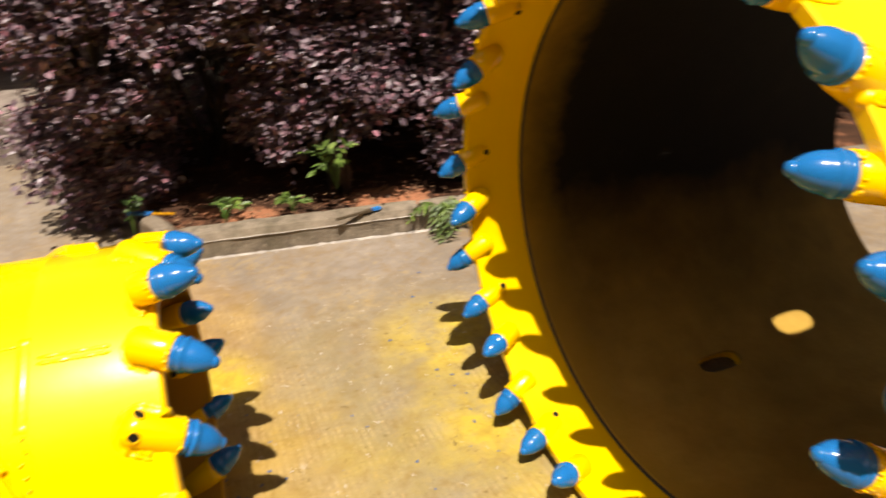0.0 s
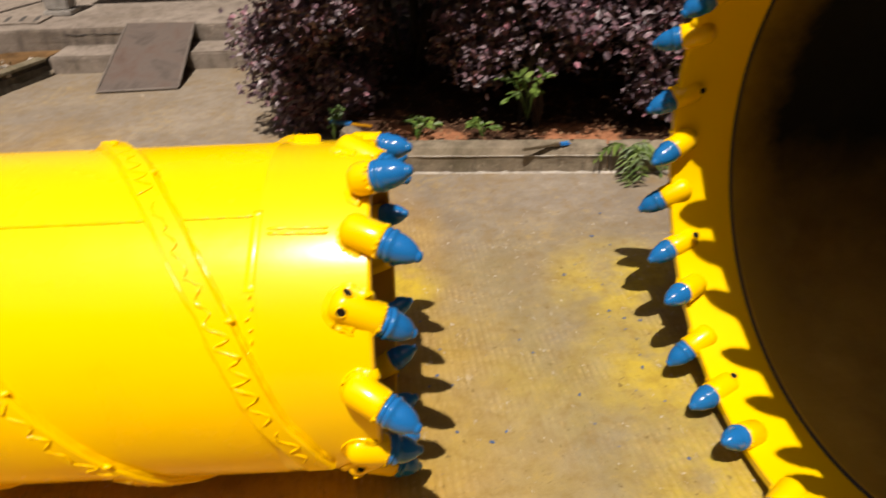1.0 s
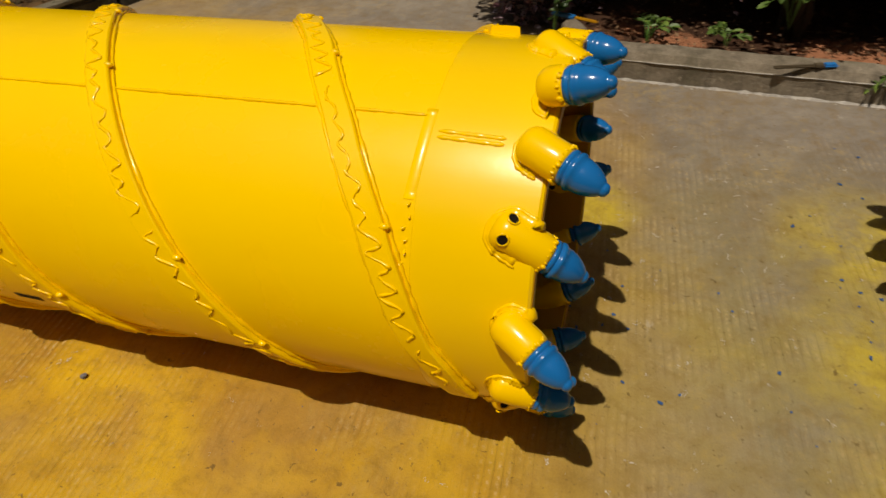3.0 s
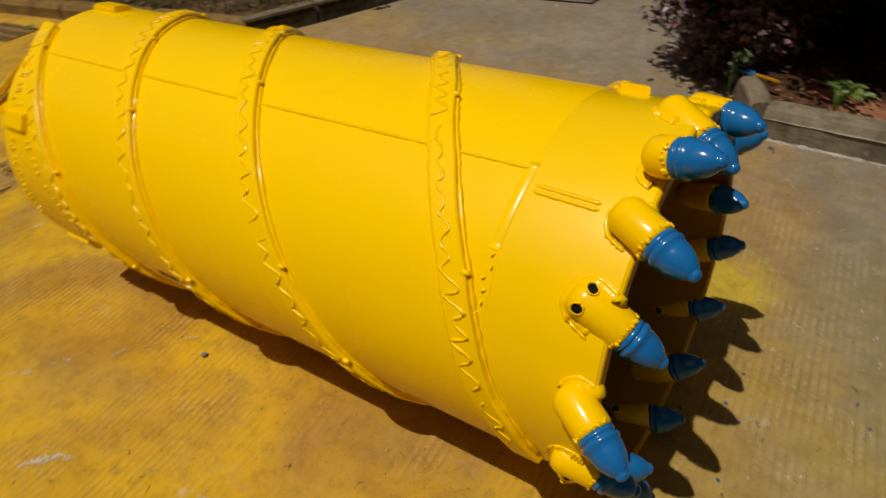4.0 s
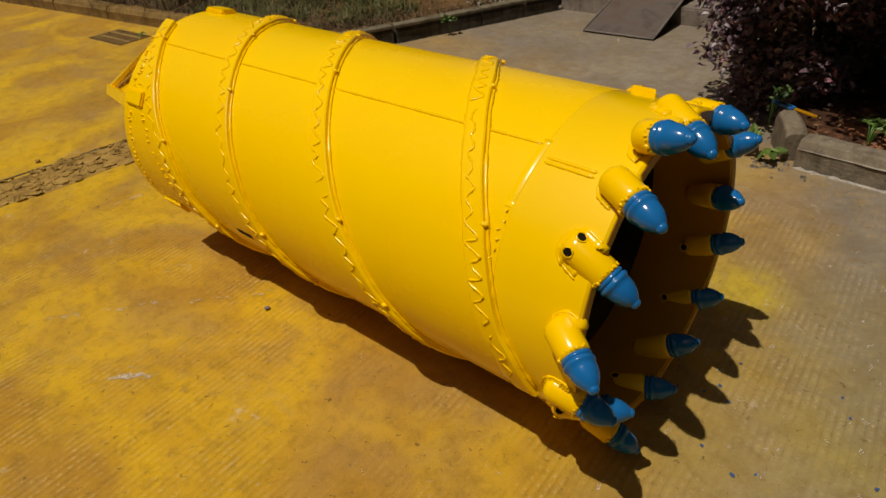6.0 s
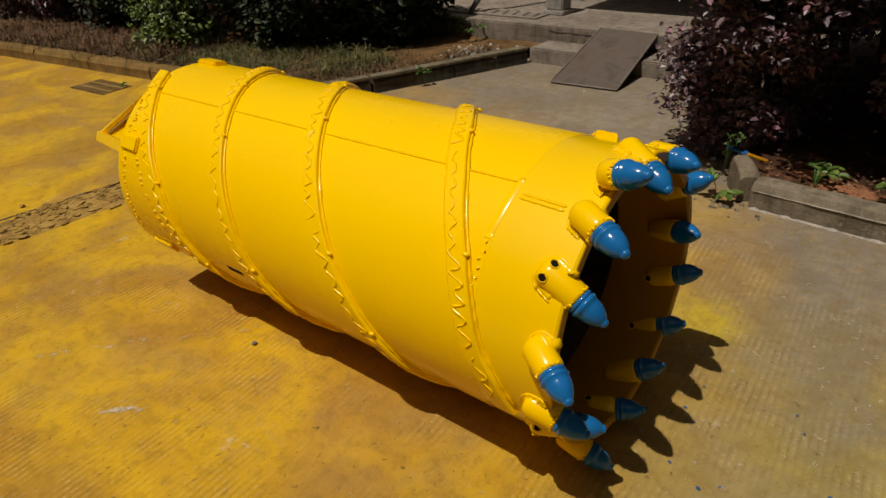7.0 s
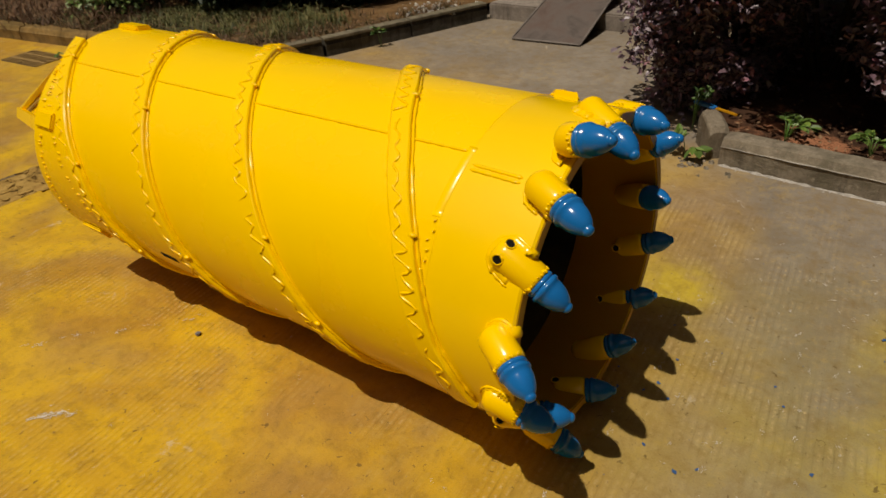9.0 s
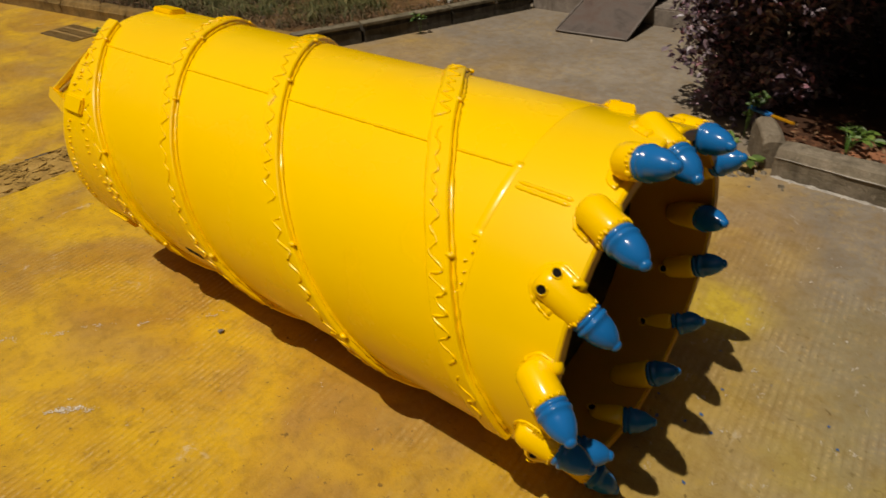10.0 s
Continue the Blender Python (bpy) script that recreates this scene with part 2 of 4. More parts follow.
def mud():
    """Dried mud in curled flakes with dark cracks."""
    m = Mat("cracked_mud", 0.95, spec=0.1)
    p = m.coords()
    warp = m.n("VectorMath", Vector=p)
    warp.operation = "ADD"
    tex = m.n("TexNoise", Scale=9.0, Detail=4.0, Vector=p)
    sc = m.n("VectorMath", Vector=tex.outputs["Color"])
    sc.operation = "SCALE"
    sc.inputs["Scale"].default_value = 0.16
    m.put(warp.inputs[1], sc.outputs[0])
    flat = m.n("Mapping", Vector=warp.outputs[0])
    flat.inputs["Scale"].default_value = (1.7, 0.8, 1.0)
    cell = m.n("TexVoronoi", Scale=19.0, Vector=flat.outputs[0])
    cell.feature = "DISTANCE_TO_EDGE"
    crack = m.ramp(cell.outputs["Distance"], (0.0, 0.8), (0.07, 0.0))
    keep = m.math("MULTIPLY", crack, m.ramp(m.noise(6, 4, 0.6, p), (0.50, 0.0), (0.60, 1.0)))
    c = m.ramp(m.noise(11, 8, 0.7, p), (0.32, (0.23, 0.138, 0.040)), (0.52, (0.36, 0.225, 0.062)), (0.72, (0.46, 0.30, 0.10)))
    m.color(m.mix(keep, c, (0.05, 0.03, 0.014)))
    m.bump(m.noise(45, 6, 0.7, p), 0.7, 0.012, m.bump(m.math("MULTIPLY", keep, -1.0), 0.9, 0.02))
    return m.m


MUD = mud()


def leaf(name, *cols, gloss=0.4):
    m = Mat(name, gloss)
    r = m.n("NewGeometry").outputs["Random Per Island"]
    m.color(m.ramp(r, *[(i / max(1, len(cols) - 1), c) for i, c in enumerate(cols)]))
    m.b.inputs["Subsurface Weight"].default_value = 0.0
    return m.m


PURPLE = leaf("purple_leaf", (0.035, 0.018, 0.026), (0.095, 0.066, 0.082), (0.14, 0.078, 0.098), (0.20, 0.170, 0.185), (0.28, 0.110, 0.145), gloss=0.42)
FERN = leaf("fern_frond", (0.018, 0.045, 0.008), (0.035, 0.08, 0.012), (0.07, 0.12, 0.02), gloss=0.5)
OLIVE = leaf("olive_grass", (0.035, 0.045, 0.010), (0.08, 0.085, 0.018), (0.17, 0.15, 0.045), gloss=0.7)
RUST = leaf("rusty_bracken", (0.06, 0.028, 0.014), (0.13, 0.06, 0.026), (0.22, 0.12, 0.05), (0.09, 0.07, 0.045), gloss=0.8)
BUSH = leaf("light_green_leaf", (0.04, 0.075, 0.012), (0.08, 0.14, 0.022), (0.15, 0.22, 0.04), gloss=0.5)
GREEN = leaf("green_leaf", (0.03, 0.075, 0.012), (0.06, 0.14, 0.02), (0.12, 0.22, 0.035), gloss=0.45)
DARK_GREEN = leaf("dark_green_leaf", (0.006, 0.013, 0.004), (0.012, 0.026, 0.007), (0.030, 0.052, 0.014), gloss=0.65)
DRY = leaf("dry_grass_blade", (0.07, 0.036, 0.014), (0.18, 0.105, 0.040), (0.09, 0.045, 0.020), (0.055, 0.06, 0.014), (0.035, 0.024, 0.013), gloss=0.8)
LITTER = leaf("leaf_litter", (0.05, 0.026, 0.014), (0.13, 0.066, 0.030), (0.22, 0.125, 0.060), (0.09, 0.05, 0.02), gloss=0.8)


def plain(name, col, rough=0.7, metal=0.0, dirt=0.5, scale=8.0):
    m = Mat(name, rough, metal)
    m.color(m.mix(m.ramp(m.noise(scale, 6, 0.65), (0.4, 0), (0.7, dirt)), col, tuple(v * 0.45 for v in col)))
    m.bump(m.noise(scale * 9, 4), 0.25, 0.004)
    return m.m


BARK = plain("grey_brown_bark", (0.045, 0.034, 0.025), 0.9)
WALL = plain("grey_render_wall", (0.36, 0.33, 0.29), 0.9, scale=2.0)
# dark fill for painted shade, and for the joint and crack lines
SHADE_AND_JOINT = plain("dark_shade_and_joint", (0.05, 0.045, 0.04), 0.9, scale=2.0)
IRON = plain("cast_iron", (0.09, 0.065, 0.035), 0.7, 0.3)
DUSTY = plain("dusty_ochre_iron", (0.30, 0.185, 0.055), 0.8, 0.0)
PIPE = plain("grey_pipe", (0.10, 0.10, 0.10), 0.5)
BLUE_BRISTLE = plain("blue_wet_bristle", (0.01, 0.16, 0.45), 0.4)
CHIP = plain("blue_paint_chip", (0.03, 0.09, 0.22), 0.5)
WHITE = plain("white_scuff", (0.62, 0.58, 0.50), 0.85, 0.0, 0.8, 60.0)
PEBBLE = plain("grey_pebble", (0.16, 0.15, 0.15), 0.8)


def ramp_steel():
    m = Mat("rusty_steel_plate", 0.72, 0.2)
    p = m.local()
    m.color(m.ramp(m.noise(3.8, 9, 0.68, p, 0.5), (0.32, (0.045, 0.035, 0.029)), (0.48, (0.105, 0.083, 0.070)), (0.62, (0.098, 0.066, 0.052)), (0.75, (0.050, 0.032, 0.026))))
    m.bump(m.noise(60, 5, 0.7, p), 0.4, 0.004)
    return m.m


PLATE = ramp_steel()
EDGE = plain("worn_grey_steel", (0.16, 0.135, 0.115), 0.7, 0.1, 0.7, 20.0)


# ---- mesh helpers ----
def mesh_of(name, verts, faces, mat, smooth=False):
    me = bpy.data.meshes.new(name)
    me.from_pydata([tuple(v) for v in verts], [], faces)
    me.materials.append(mat)
    me.validate()
    if smooth:
        me.shade_smooth()
    if smooth == "auto":
        me.set_sharp_from_angle(angle=radians(28))
    me.update()
    return me


def part(name, data, mat, parent, label=""):
    """data: a bmesh or a ready mesh; one mesh object under parent."""
    if isinstance(data, bmesh.types.BMesh):
        me = bpy.data.meshes.new(name)
        data.to_mesh(me)
        data.free()
        me.materials.append(mat)
    else:
        me = data
    ob = new(name, me)
    ob.parent = parent
    if label:
        ob["label"] = label
    return ob


def thing(name, m, label, category, group="", kind=""):
    ob = new(name)
    ob.empty_display_size = 0.1
    ob.matrix_world = m
    return tagged(ob, label, category, group, kind)


def box(x0, x1, y0, y1, z0, z1, bevel=0.0, rough=0.0, cuts=0):
    bm = bmesh.new()
    bmesh.ops.create_cube(bm, size=1)
    for v in bm.verts:
        v.co = ((x0 + x1) / 2 + v.co.x * (x1 - x0), (y0 + y1) / 2 + v.co.y * (y1 - y0), (z0 + z1) / 2 + v.co.z * (z1 - z0))
    if bevel:
        bmesh.ops.bevel(bm, geom=bm.edges[:], offset=bevel, segments=2, affect="EDGES")
    if cuts:
        bmesh.ops.subdivide_edges(bm, edges=[e for e in bm.edges if e.calc_length() > 0.1], cuts=cuts, use_grid_fill=True)
    if rough:
        for v in bm.verts:
            v.co += noise.noise_vector(v.co * 9) * rough
    return bm


def revolve(profile, seg=96, closed=True):
    """profile: (x, r) pairs turned round the x axis."""
    verts, faces = [], []
    n = len(profile)
    for k in range(seg):
        a = 2 * math.pi * k / seg
        verts += [(x, -r * math.sin(a), r * math.cos(a)) for x, r in profile]
    for k in range(seg):
        k2 = (k + 1) % seg
        for i in range(n if closed else n - 1):
            i2 = (i + 1) % n
            faces.append((k * n + i, k2 * n + i, k2 * n + i2, k * n + i2))
    return verts, faces


def tube(points, radius, sides=6, jitter=0.0, seed=0):
    """A round bead along points."""
    rng = random.Random(seed)
    verts, faces = [], []
    pts = [Vector(p) for p in points]
    for i, p in enumerate(pts):
        d = (pts[min(i + 1, len(pts) - 1)] - pts[max(i - 1, 0)]).normalized()
        s = d.cross(Vector((0.31, 0.2, 0.93))).normalized()
        t = d.cross(s)
        r = radius * (1 + jitter * rng.uniform(-1, 1))
        if i in (0, len(pts) - 1):
            r *= 0.4
        verts += [p + r * (s * math.cos(2 * math.pi * k / sides) + t * math.sin(2 * math.pi * k / sides)) for k in range(sides)]
    for i in range(len(pts) - 1):
        for k in range(sides):
            k2 = (k + 1) % sides
            faces.append((i * sides + k, i * sides + k2, (i + 1) * sides + k2, (i + 1) * sides + k))
    faces.append(tuple(range(sides))[::-1])
    faces.append(tuple((len(pts) - 1) * sides + k for k in range(sides)))
    return verts, faces


def join(*pieces):
    verts, faces = [], []
    for v, f in pieces:
        o = len(verts)
        verts += list(v)
        faces += [tuple(i + o for i in q) for q in f]
    return verts, faces


def beam(p, q, width, depth):
    """A flat bar from p to q, its wide side facing away from the x axis."""
    d = (q - p).normalized()
    out = Vector((0, p.y, p.z)).normalized()
    side = d.cross(out).normalized()
    out = side.cross(d)
    bm = bmesh.new()
    ring = [[bm.verts.new(c + side * a * width / 2 + out * e * depth / 2) for a, e in ((-1, -1), (1, -1), (1, 1), (-1, 1))] for c in (p, q)]
    bm.faces.new(ring[0][::-1]), bm.faces.new(ring[1])
    for k in range(4):
        bm.faces.new((ring[0][k], ring[0][(k + 1) % 4], ring[1][(k + 1) % 4], ring[1][k]))
    bmesh.ops.recalc_face_normals(bm, faces=bm.faces[:])
    return bm


def on_barrel(x, phi, r):
    a = radians(phi)
    return Vector((x, -r * math.sin(a), r * math.cos(a)))


# ---- ground ----
def build_ground():
    # one sheet, finer near the barrels, reaching the horizon
    xs = sorted(set([-900, -300, -100, -40, -20] + [-12 + 0.5 * i for i in range(41)] + [12, 20, 40, 100, 300, 900]))
    ys = sorted(set([-900, -300, -100, -40, -15] + [-4 + 0.5 * i for i in range(29)] + [15, 40, 100, 300, 900]))
    verts = [(x, y, 0.0) for y in ys for x in xs]
    n = len(xs)
    faces = [(j * n + i, j * n + i + 1, (j + 1) * n + i + 1, (j + 1) * n + i) for j in range(len(ys) - 1) for i in range(n - 1)]
    g = new("ground", mesh_of("ground", verts, faces, YARD))
    tagged(g, "broomed concrete yard stained with yellow overspray", "ground", kind="structure")


build_ground()


# ---- barrels ----
TOOTH_LENGTH, HOLDER_RADIUS = 0.0865, 0.0365


def tooth_mesh():
    """A bullet tooth: collar, groove, flange, ogive body and a small hard nose."""
    prof = [(0.0, 0.0), (0.0, 0.0300), (0.001, 0.0335), (0.007, 0.0345), (0.009, 0.0335), (0.0105, 0.0312), (0.0125, 0.0312), (0.014, 0.0348), (0.018, 0.0362), (0.0225, 0.0350), (0.0245, 0.0322), (0.034, 0.0316),
            (0.044, 0.0298), (0.053, 0.0268), (0.061, 0.0230), (0.068, 0.0186), (0.0725, 0.0150), (0.0745, 0.0122), (0.077, 0.0126), (0.081, 0.0112), (0.0845, 0.0074), (TOOTH_LENGTH, 0.0)]
    v, f = revolve(prof, 28, closed=False)
    return mesh_of("bullet_tooth", v, f, BLUE, True)


def holder_mesh(length):
    r = HOLDER_RADIUS
    prof = [(-length, 0.0), (-length + 0.001, 0.016), (-length + 0.005, 0.026), (-length + 0.012, 0.0325), (-length + 0.022, r), (-0.014, r), (-0.006, r - 0.0012), (0.0, r - 0.0035), (0.0, 0.0)]
    v, f = revolve(prof, 28, closed=False)
    # uneven weld blobs round the mouth
    rng = random.Random(5)
    bits = [(v, f)]
    for k in range(15):
        a = -1.9 + 0.26 * k + rng.uniform(-0.09, 0.09)
        c = Vector((-0.005 + rng.uniform(-0.003, 0.002), (r - 0.0012) * math.sin(a), (r - 0.0012) * math.cos(a)))
        size = rng.uniform(0.5, 1.35)
        bv, bf = revolve([(-0.005, 0), (-0.003, 0.0028), (0, 0.0038), (0.003, 0.0024), (0.005, 0)], 6, closed=False)
        bits.append(([Vector(q) * size + c for q in bv], bf))
    v, f = join(*bits)
    return mesh_of("tooth_holder", v, f, WELD, True)


HOLDER_LENGTH, LONG_HOLDER_LENGTH = 0.092, 0.112
TOOTH, HOLDER, LONG_HOLDER = tooth_mesh(), holder_mesh(HOLDER_LENGTH), holder_mesh(LONG_HOLDER_LENGTH)
SHORT_HOLDER = holder_mesh(0.058)


def socket_hole(parent, name="bolt_hole"):
    """A bolt hole in a holder, its shade painted as a near-black disc."""
    v, f = revolve([(-0.0015, 0.0), (-0.0015, 0.0108), (0.0012, 0.0108), (0.0012, 0.0)], 16, closed=False)
    hole = part(name, mesh_of(name, v, f, INSIDE), INSIDE, parent)
    v, f = tube([Vector((0.0004, 0.0112 * math.cos(a * math.pi / 9), 0.0112 * math.sin(a * math.pi / 9))) for a in range(19)], 0.0022, 6, 0.2, 7)
    rim = part("hole_lip", mesh_of("hole_lip", v, f, WELD, True), WELD, parent)
    return hole, rim


def tooth_axes(phi, dt, dr, ahead):
    """Unit vector along a tooth at an angle round the barrel, from its tangential and radial lean."""
    a = radians(phi)
    rad, tan = Vector((0, -math.sin(a), math.cos(a))), Vector((0, -math.cos(a), -math.sin(a)))
    return (Vector((ahead * math.sqrt(1 - dt * dt - dr * dr), 0, 0)) + tan * dt + rad * dr).normalized()


def add_tooth(barrel, zc, tip, d, holes=(), mesh=HOLDER):
    """A holder with its tooth, by the tooth's tip and direction; x axis along it. holes: (distance behind the seat, angle)."""
    seat = tip - d * TOOTH_LENGTH
    rad = Vector((0, seat.y, seat.z)).normalized()
    side = d.cross(rad).normalized()
    up = side.cross(d).normalized()
    rot = Matrix((d, -side, up)).transposed().to_4x4()
    h = part("tooth_holder", mesh, WELD, barrel)
    h.matrix_local = Matrix.Translation(seat + Vector((0, 0, zc))) @ rot
    t = part("bullet_tooth", TOOTH, BLUE, h, "glossy blue painted bullet tooth")
    t.matrix_local = pose(0, 0, 0, rx=37 * (tip.y * 10 % 5))
    for back, ang in holes:
        for o in socket_hole(h):
            o.matrix_local = pose(0, 0, 0, rx=ang) @ pose(-back, 0, HOLDER_RADIUS - 0.0008, ry=-90)
    return seat, side


def holder_weld(barrel, zc, seat, d, side, r, limit, ahead, seed, length=HOLDER_LENGTH):
    """A weld bead in a U round the back of a holder, with a smooth fillet under it, both lying on the barrel wall."""
    def on_wall(back, off, lift):
        p = seat - d * back + side * off
        q = Vector((0, p.y, p.z)).normalized() * (r + lift)
        return Vector((min(p.x, limit) if ahead > 0 else max(p.x, limit), q.y, q.z))

    for name, gap, radius, lift, jit in (("weld_fillet", -0.003, 0.0180, -0.0105, 0.10), ("weld_bead", 0.0085, 0.0042, 0.0002, 0.35)):
        w, path = HOLDER_RADIUS + gap, []
        for k in range(9):
            path.append((0.030 + (length - 0.060) * k / 9, -w))
        for k in range(13):
            a = math.pi * k / 12
            path.append((length - 0.030 + (0.030 + gap) * math.sin(a), -w * math.cos(a)))
        for k in range(9, 0, -1):
            path.append((0.030 + (length - 0.060) * k / 9, w))
        v, f = tube([on_wall(s, u, lift + 0.0012 * math.sin(3.1 * i + seed)) for i, (s, u) in enumerate(path)], radius, 8, jit, seed)
        ob = part(name, mesh_of(name, v, f, WELD, True), WELD, barrel)
        ob.location.z = zc


def along(knots, phi):
    """x on a winding given by (angle, x) knots in rising angle."""
    for (p0, x0), (p1, x1) in zip(knots, knots[1:]):
        if phi <= p1 or (p1, x1) == knots[-1]:
            return x0 + (x1 - x0) * (phi - p0) / (p1 - p0)


def helix_strip(knots, width, r0, r1, step=2.0):
    """A raised strip wound on the barrel; the knots give its right edge."""
    verts, faces = [], []
    phi0, phi1 = knots[0][0], knots[-1][0]
    n = int((phi1 - phi0) / step)
    prof = [(-width, r0), (-width + 0.002, r1 - 0.003), (-width + 0.006, r1), (-0.006, r1), (-0.002, r1 - 0.003), (0.0, r0)]
    for k in range(n + 1):
        phi = phi0 + (phi1 - phi0) * k / n
        wob = 0.0025 * noise.noise(Vector((phi * 0.05, knots[0][1], 1)))
        verts += [on_barrel(along(knots, phi) + dx + wob, phi, r) for dx, r in prof]
    m = len(prof)
    for k in range(n):
        for i in range(m - 1):
            faces.append((k * m + i, k * m + i + 1, (k + 1) * m + i + 1, (k + 1) * m + i))
    faces.append(tuple(range(m)))
    faces.append(tuple(n * m + i for i in range(m))[::-1])
    return verts, faces


DROP = mesh_of("weld_drop", *revolve([(-0.011, 0), (-0.008, 0.005), (0, 0.0072), (0.008, 0.005), (0.011, 0)], 8, False), WELD, True)
DASH = mesh_of("weld_dash", *revolve([(-0.009, 0), (-0.006, 0.0025), (0, 0.0034), (0.006, 0.0025), (0.009, 0)], 6, False), WELD, True)


def core_barrel():
    R, ZC = 0.4165, 0.480
    b = thing("core_barrel", pose(-0.165, 1.550, 0, rz=5.6) @ pose(0.165, 0, 0), "bright yellow steel core barrel with spiral flights and blue teeth", "core barrel")

    def add(name, v, f, mat, smooth=True, label=""):
        ob = part(name, mesh_of(name, v, f, mat, smooth), mat, b, label)
        ob.location.z = ZC
        return ob

    back, ring, mouth = -2.13, -0.392, -0.161
    add("shell", *revolve([(ring, R - 0.022), (ring, R), (back + 0.004, R), (back, R - 0.004), (back, R - 0.022)], 128), YELLOW, "auto")
    add("toothed_ring", *revolve([(ring + 0.0004, R - 0.030), (ring - 0.003, R - 0.0006), (ring + 0.010, R), (mouth - 0.008, R), (mouth - 0.0025, R - 0.004), (mouth - 0.0025, R - 0.030)], 128), RING, "auto")
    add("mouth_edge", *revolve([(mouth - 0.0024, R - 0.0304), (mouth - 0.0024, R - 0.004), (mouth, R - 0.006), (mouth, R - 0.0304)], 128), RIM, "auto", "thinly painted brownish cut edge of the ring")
    # extra band that carries the painted shade of the ring's inner face
    add("inner_shade", *revolve([(ring + 0.002, R - 0.0302), (mouth - 0.005, R - 0.0302), (mouth - 0.005, R - 0.034), (ring + 0.002, R - 0.034)], 96), SHADED_YELLOW, "auto", "thinly painted brownish inner face of the ring")
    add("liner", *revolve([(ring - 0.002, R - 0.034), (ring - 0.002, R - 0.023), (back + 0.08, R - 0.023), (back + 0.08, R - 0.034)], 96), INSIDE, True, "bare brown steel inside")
    add("end_plate", *revolve([(back + 0.03, 0.0), (back + 0.03, R - 0.023), (back + 0.06, R - 0.023), (back + 0.06, 0.0)], 96, False), YELLOW)
    # drive box with a rib behind the end plate
    bx = part("drive_box", box(back - 0.30, back + 0.03, -0.11, 0.11, -0.11, 0.11, 0.008), YELLOW, b)
    bx.location.z = ZC
    tip = Vector((-2.86, -0.140, 0.020))
    top = [on_barrel(back + 0.004, 6, R - 0.006), on_barrel(back + 0.004, 34, R - 0.006), tip + Vector((0.004, -0.016, -0.012)), tip + Vector((0, 0.014, 0.012))]
    up = (top[1] - top[0]).cross(top[3] - top[0]).normalized() * 0.008
    add("rib", [q + up for q in top] + [q - up for q in top], [(0, 1, 2, 3), (7, 6, 5, 4), (0, 4, 5, 1), (1, 5, 6, 2), (2, 6, 7, 3), (3, 7, 4, 0)], YELLOW, False)
    rb = part("rib", beam(on_barrel(back - 0.004, 64, R - 0.02), tip, 0.045, 0.022), YELLOW, b)
    rb.location.z = ZC
    fin = [on_barrel(back + 0.005, 12, R - 0.035), on_barrel(back + 0.005, 64, R - 0.035), tip + Vector((0.03, 0.012, -0.008))]
    nf = (fin[1] - fin[0]).cross(fin[2] - fin[0]).normalized() * 0.005
    add("web", [q + nf for q in fin] + [q - nf for q in fin], [(0, 1, 2), (5, 4, 3), (0, 3, 4, 1), (1, 4, 5, 2), (2, 5, 3, 0)], YELLOW, False)
    # longitudinal seam and ring seams
    add("weld_seam", *tube([on_barrel(-0.40 - 0.0108 * k, 27.5 + 0.008 * k, R + 0.0005) for k in range(160)], 0.0036, 6, 0.35, 3), WELD)
    for ph in (31.6, 33.3):
        add("weld_seam", *tube([on_barrel(-0.374 + 0.008 * k, ph + 0.5 * k / 16, R - 0.0008) for k in range(17)], 0.0048, 6, 0.25, int(ph)), WELD)
    # flat weld band where the ring joins the shell, petering out in dabs
    add("weld_band", *helix_strip([(25.5, -0.379), (34, -0.381), (44, -0.386), (50, -0.390)], 0.030, R - 0.004, R + 0.0014), YELLOW, True)
    for k in range(12):
        dab = part("weld_dab", DASH, WELD, b)
        dab.matrix_local = Matrix.Translation(on_barrel(-0.402 - 0.0006 * k + 0.004 * math.sin(k * 2.3), 51 + 3.1 * k, R - 0.0004) + Vector((0, 0, ZC))) @ pose(0, 0, 0, rx=51 + 3.1 * k, rz=70 + 30 * math.sin(k * 1.9))
    # three flights wound on the shell: angle and x of the right edge
    windings = (
        [(-345, -2.10), (-333, -2.050), (-322, -1.990), (-309, -1.930), (-298, -1.880), (-288, -1.828), (-279, -1.79), (-259, -1.725), (-17, -0.766), (3, -0.662), (20, -0.590), (31, -0.541), (45, -0.487), (57, -0.441), (71, -0.400), (82, -0.372), (90, -0.350), (99, -0.314), (114, -0.272)],
        [(-200, -2.09), (-13, -1.305), (0, -1.240), (15, -1.170), (27, -1.116), (40, -1.056), (52, -1.002), (62, -0.956), (75, -0.896), (90, -0.824), (102, -0.772), (111, -0.730), (236, -0.29)],
        [(-95, -2.09), (-5, -1.694), (8, -1.650), (20, -1.605), (45, -1.502), (62, -1.437), (75, -1.385), (98, -1.305), (341, -0.30)],
    )
    for i, knots in enumerate(windings):
        lo, hi = knots[0][0], knots[-1][0]
        fl = add("flight", *helix_strip(knots, 0.066, R - 0.002, R + 0.017), YELLOW, False, "raised spiral flight strip")
        n = int((hi - lo) / 1.6)
        for off, sd in ((0.002, 1), (-0.068, 2)):
            pts = [on_barrel(along(knots, lo + 1.6 * k) + off, lo + 1.6 * k, R + 0.002) for k in range(n)]
            part("weld_bead", mesh_of("weld_bead", *tube(pts, 0.0046, 6, 0.4, sd + i), WELD, True), WELD, fl)
        # zigzag hard-facing bead on the strip, broken here and there
        rng = random.Random(20 + i)
        runs, pts, ph, sidek = [], [], lo + 6, 0
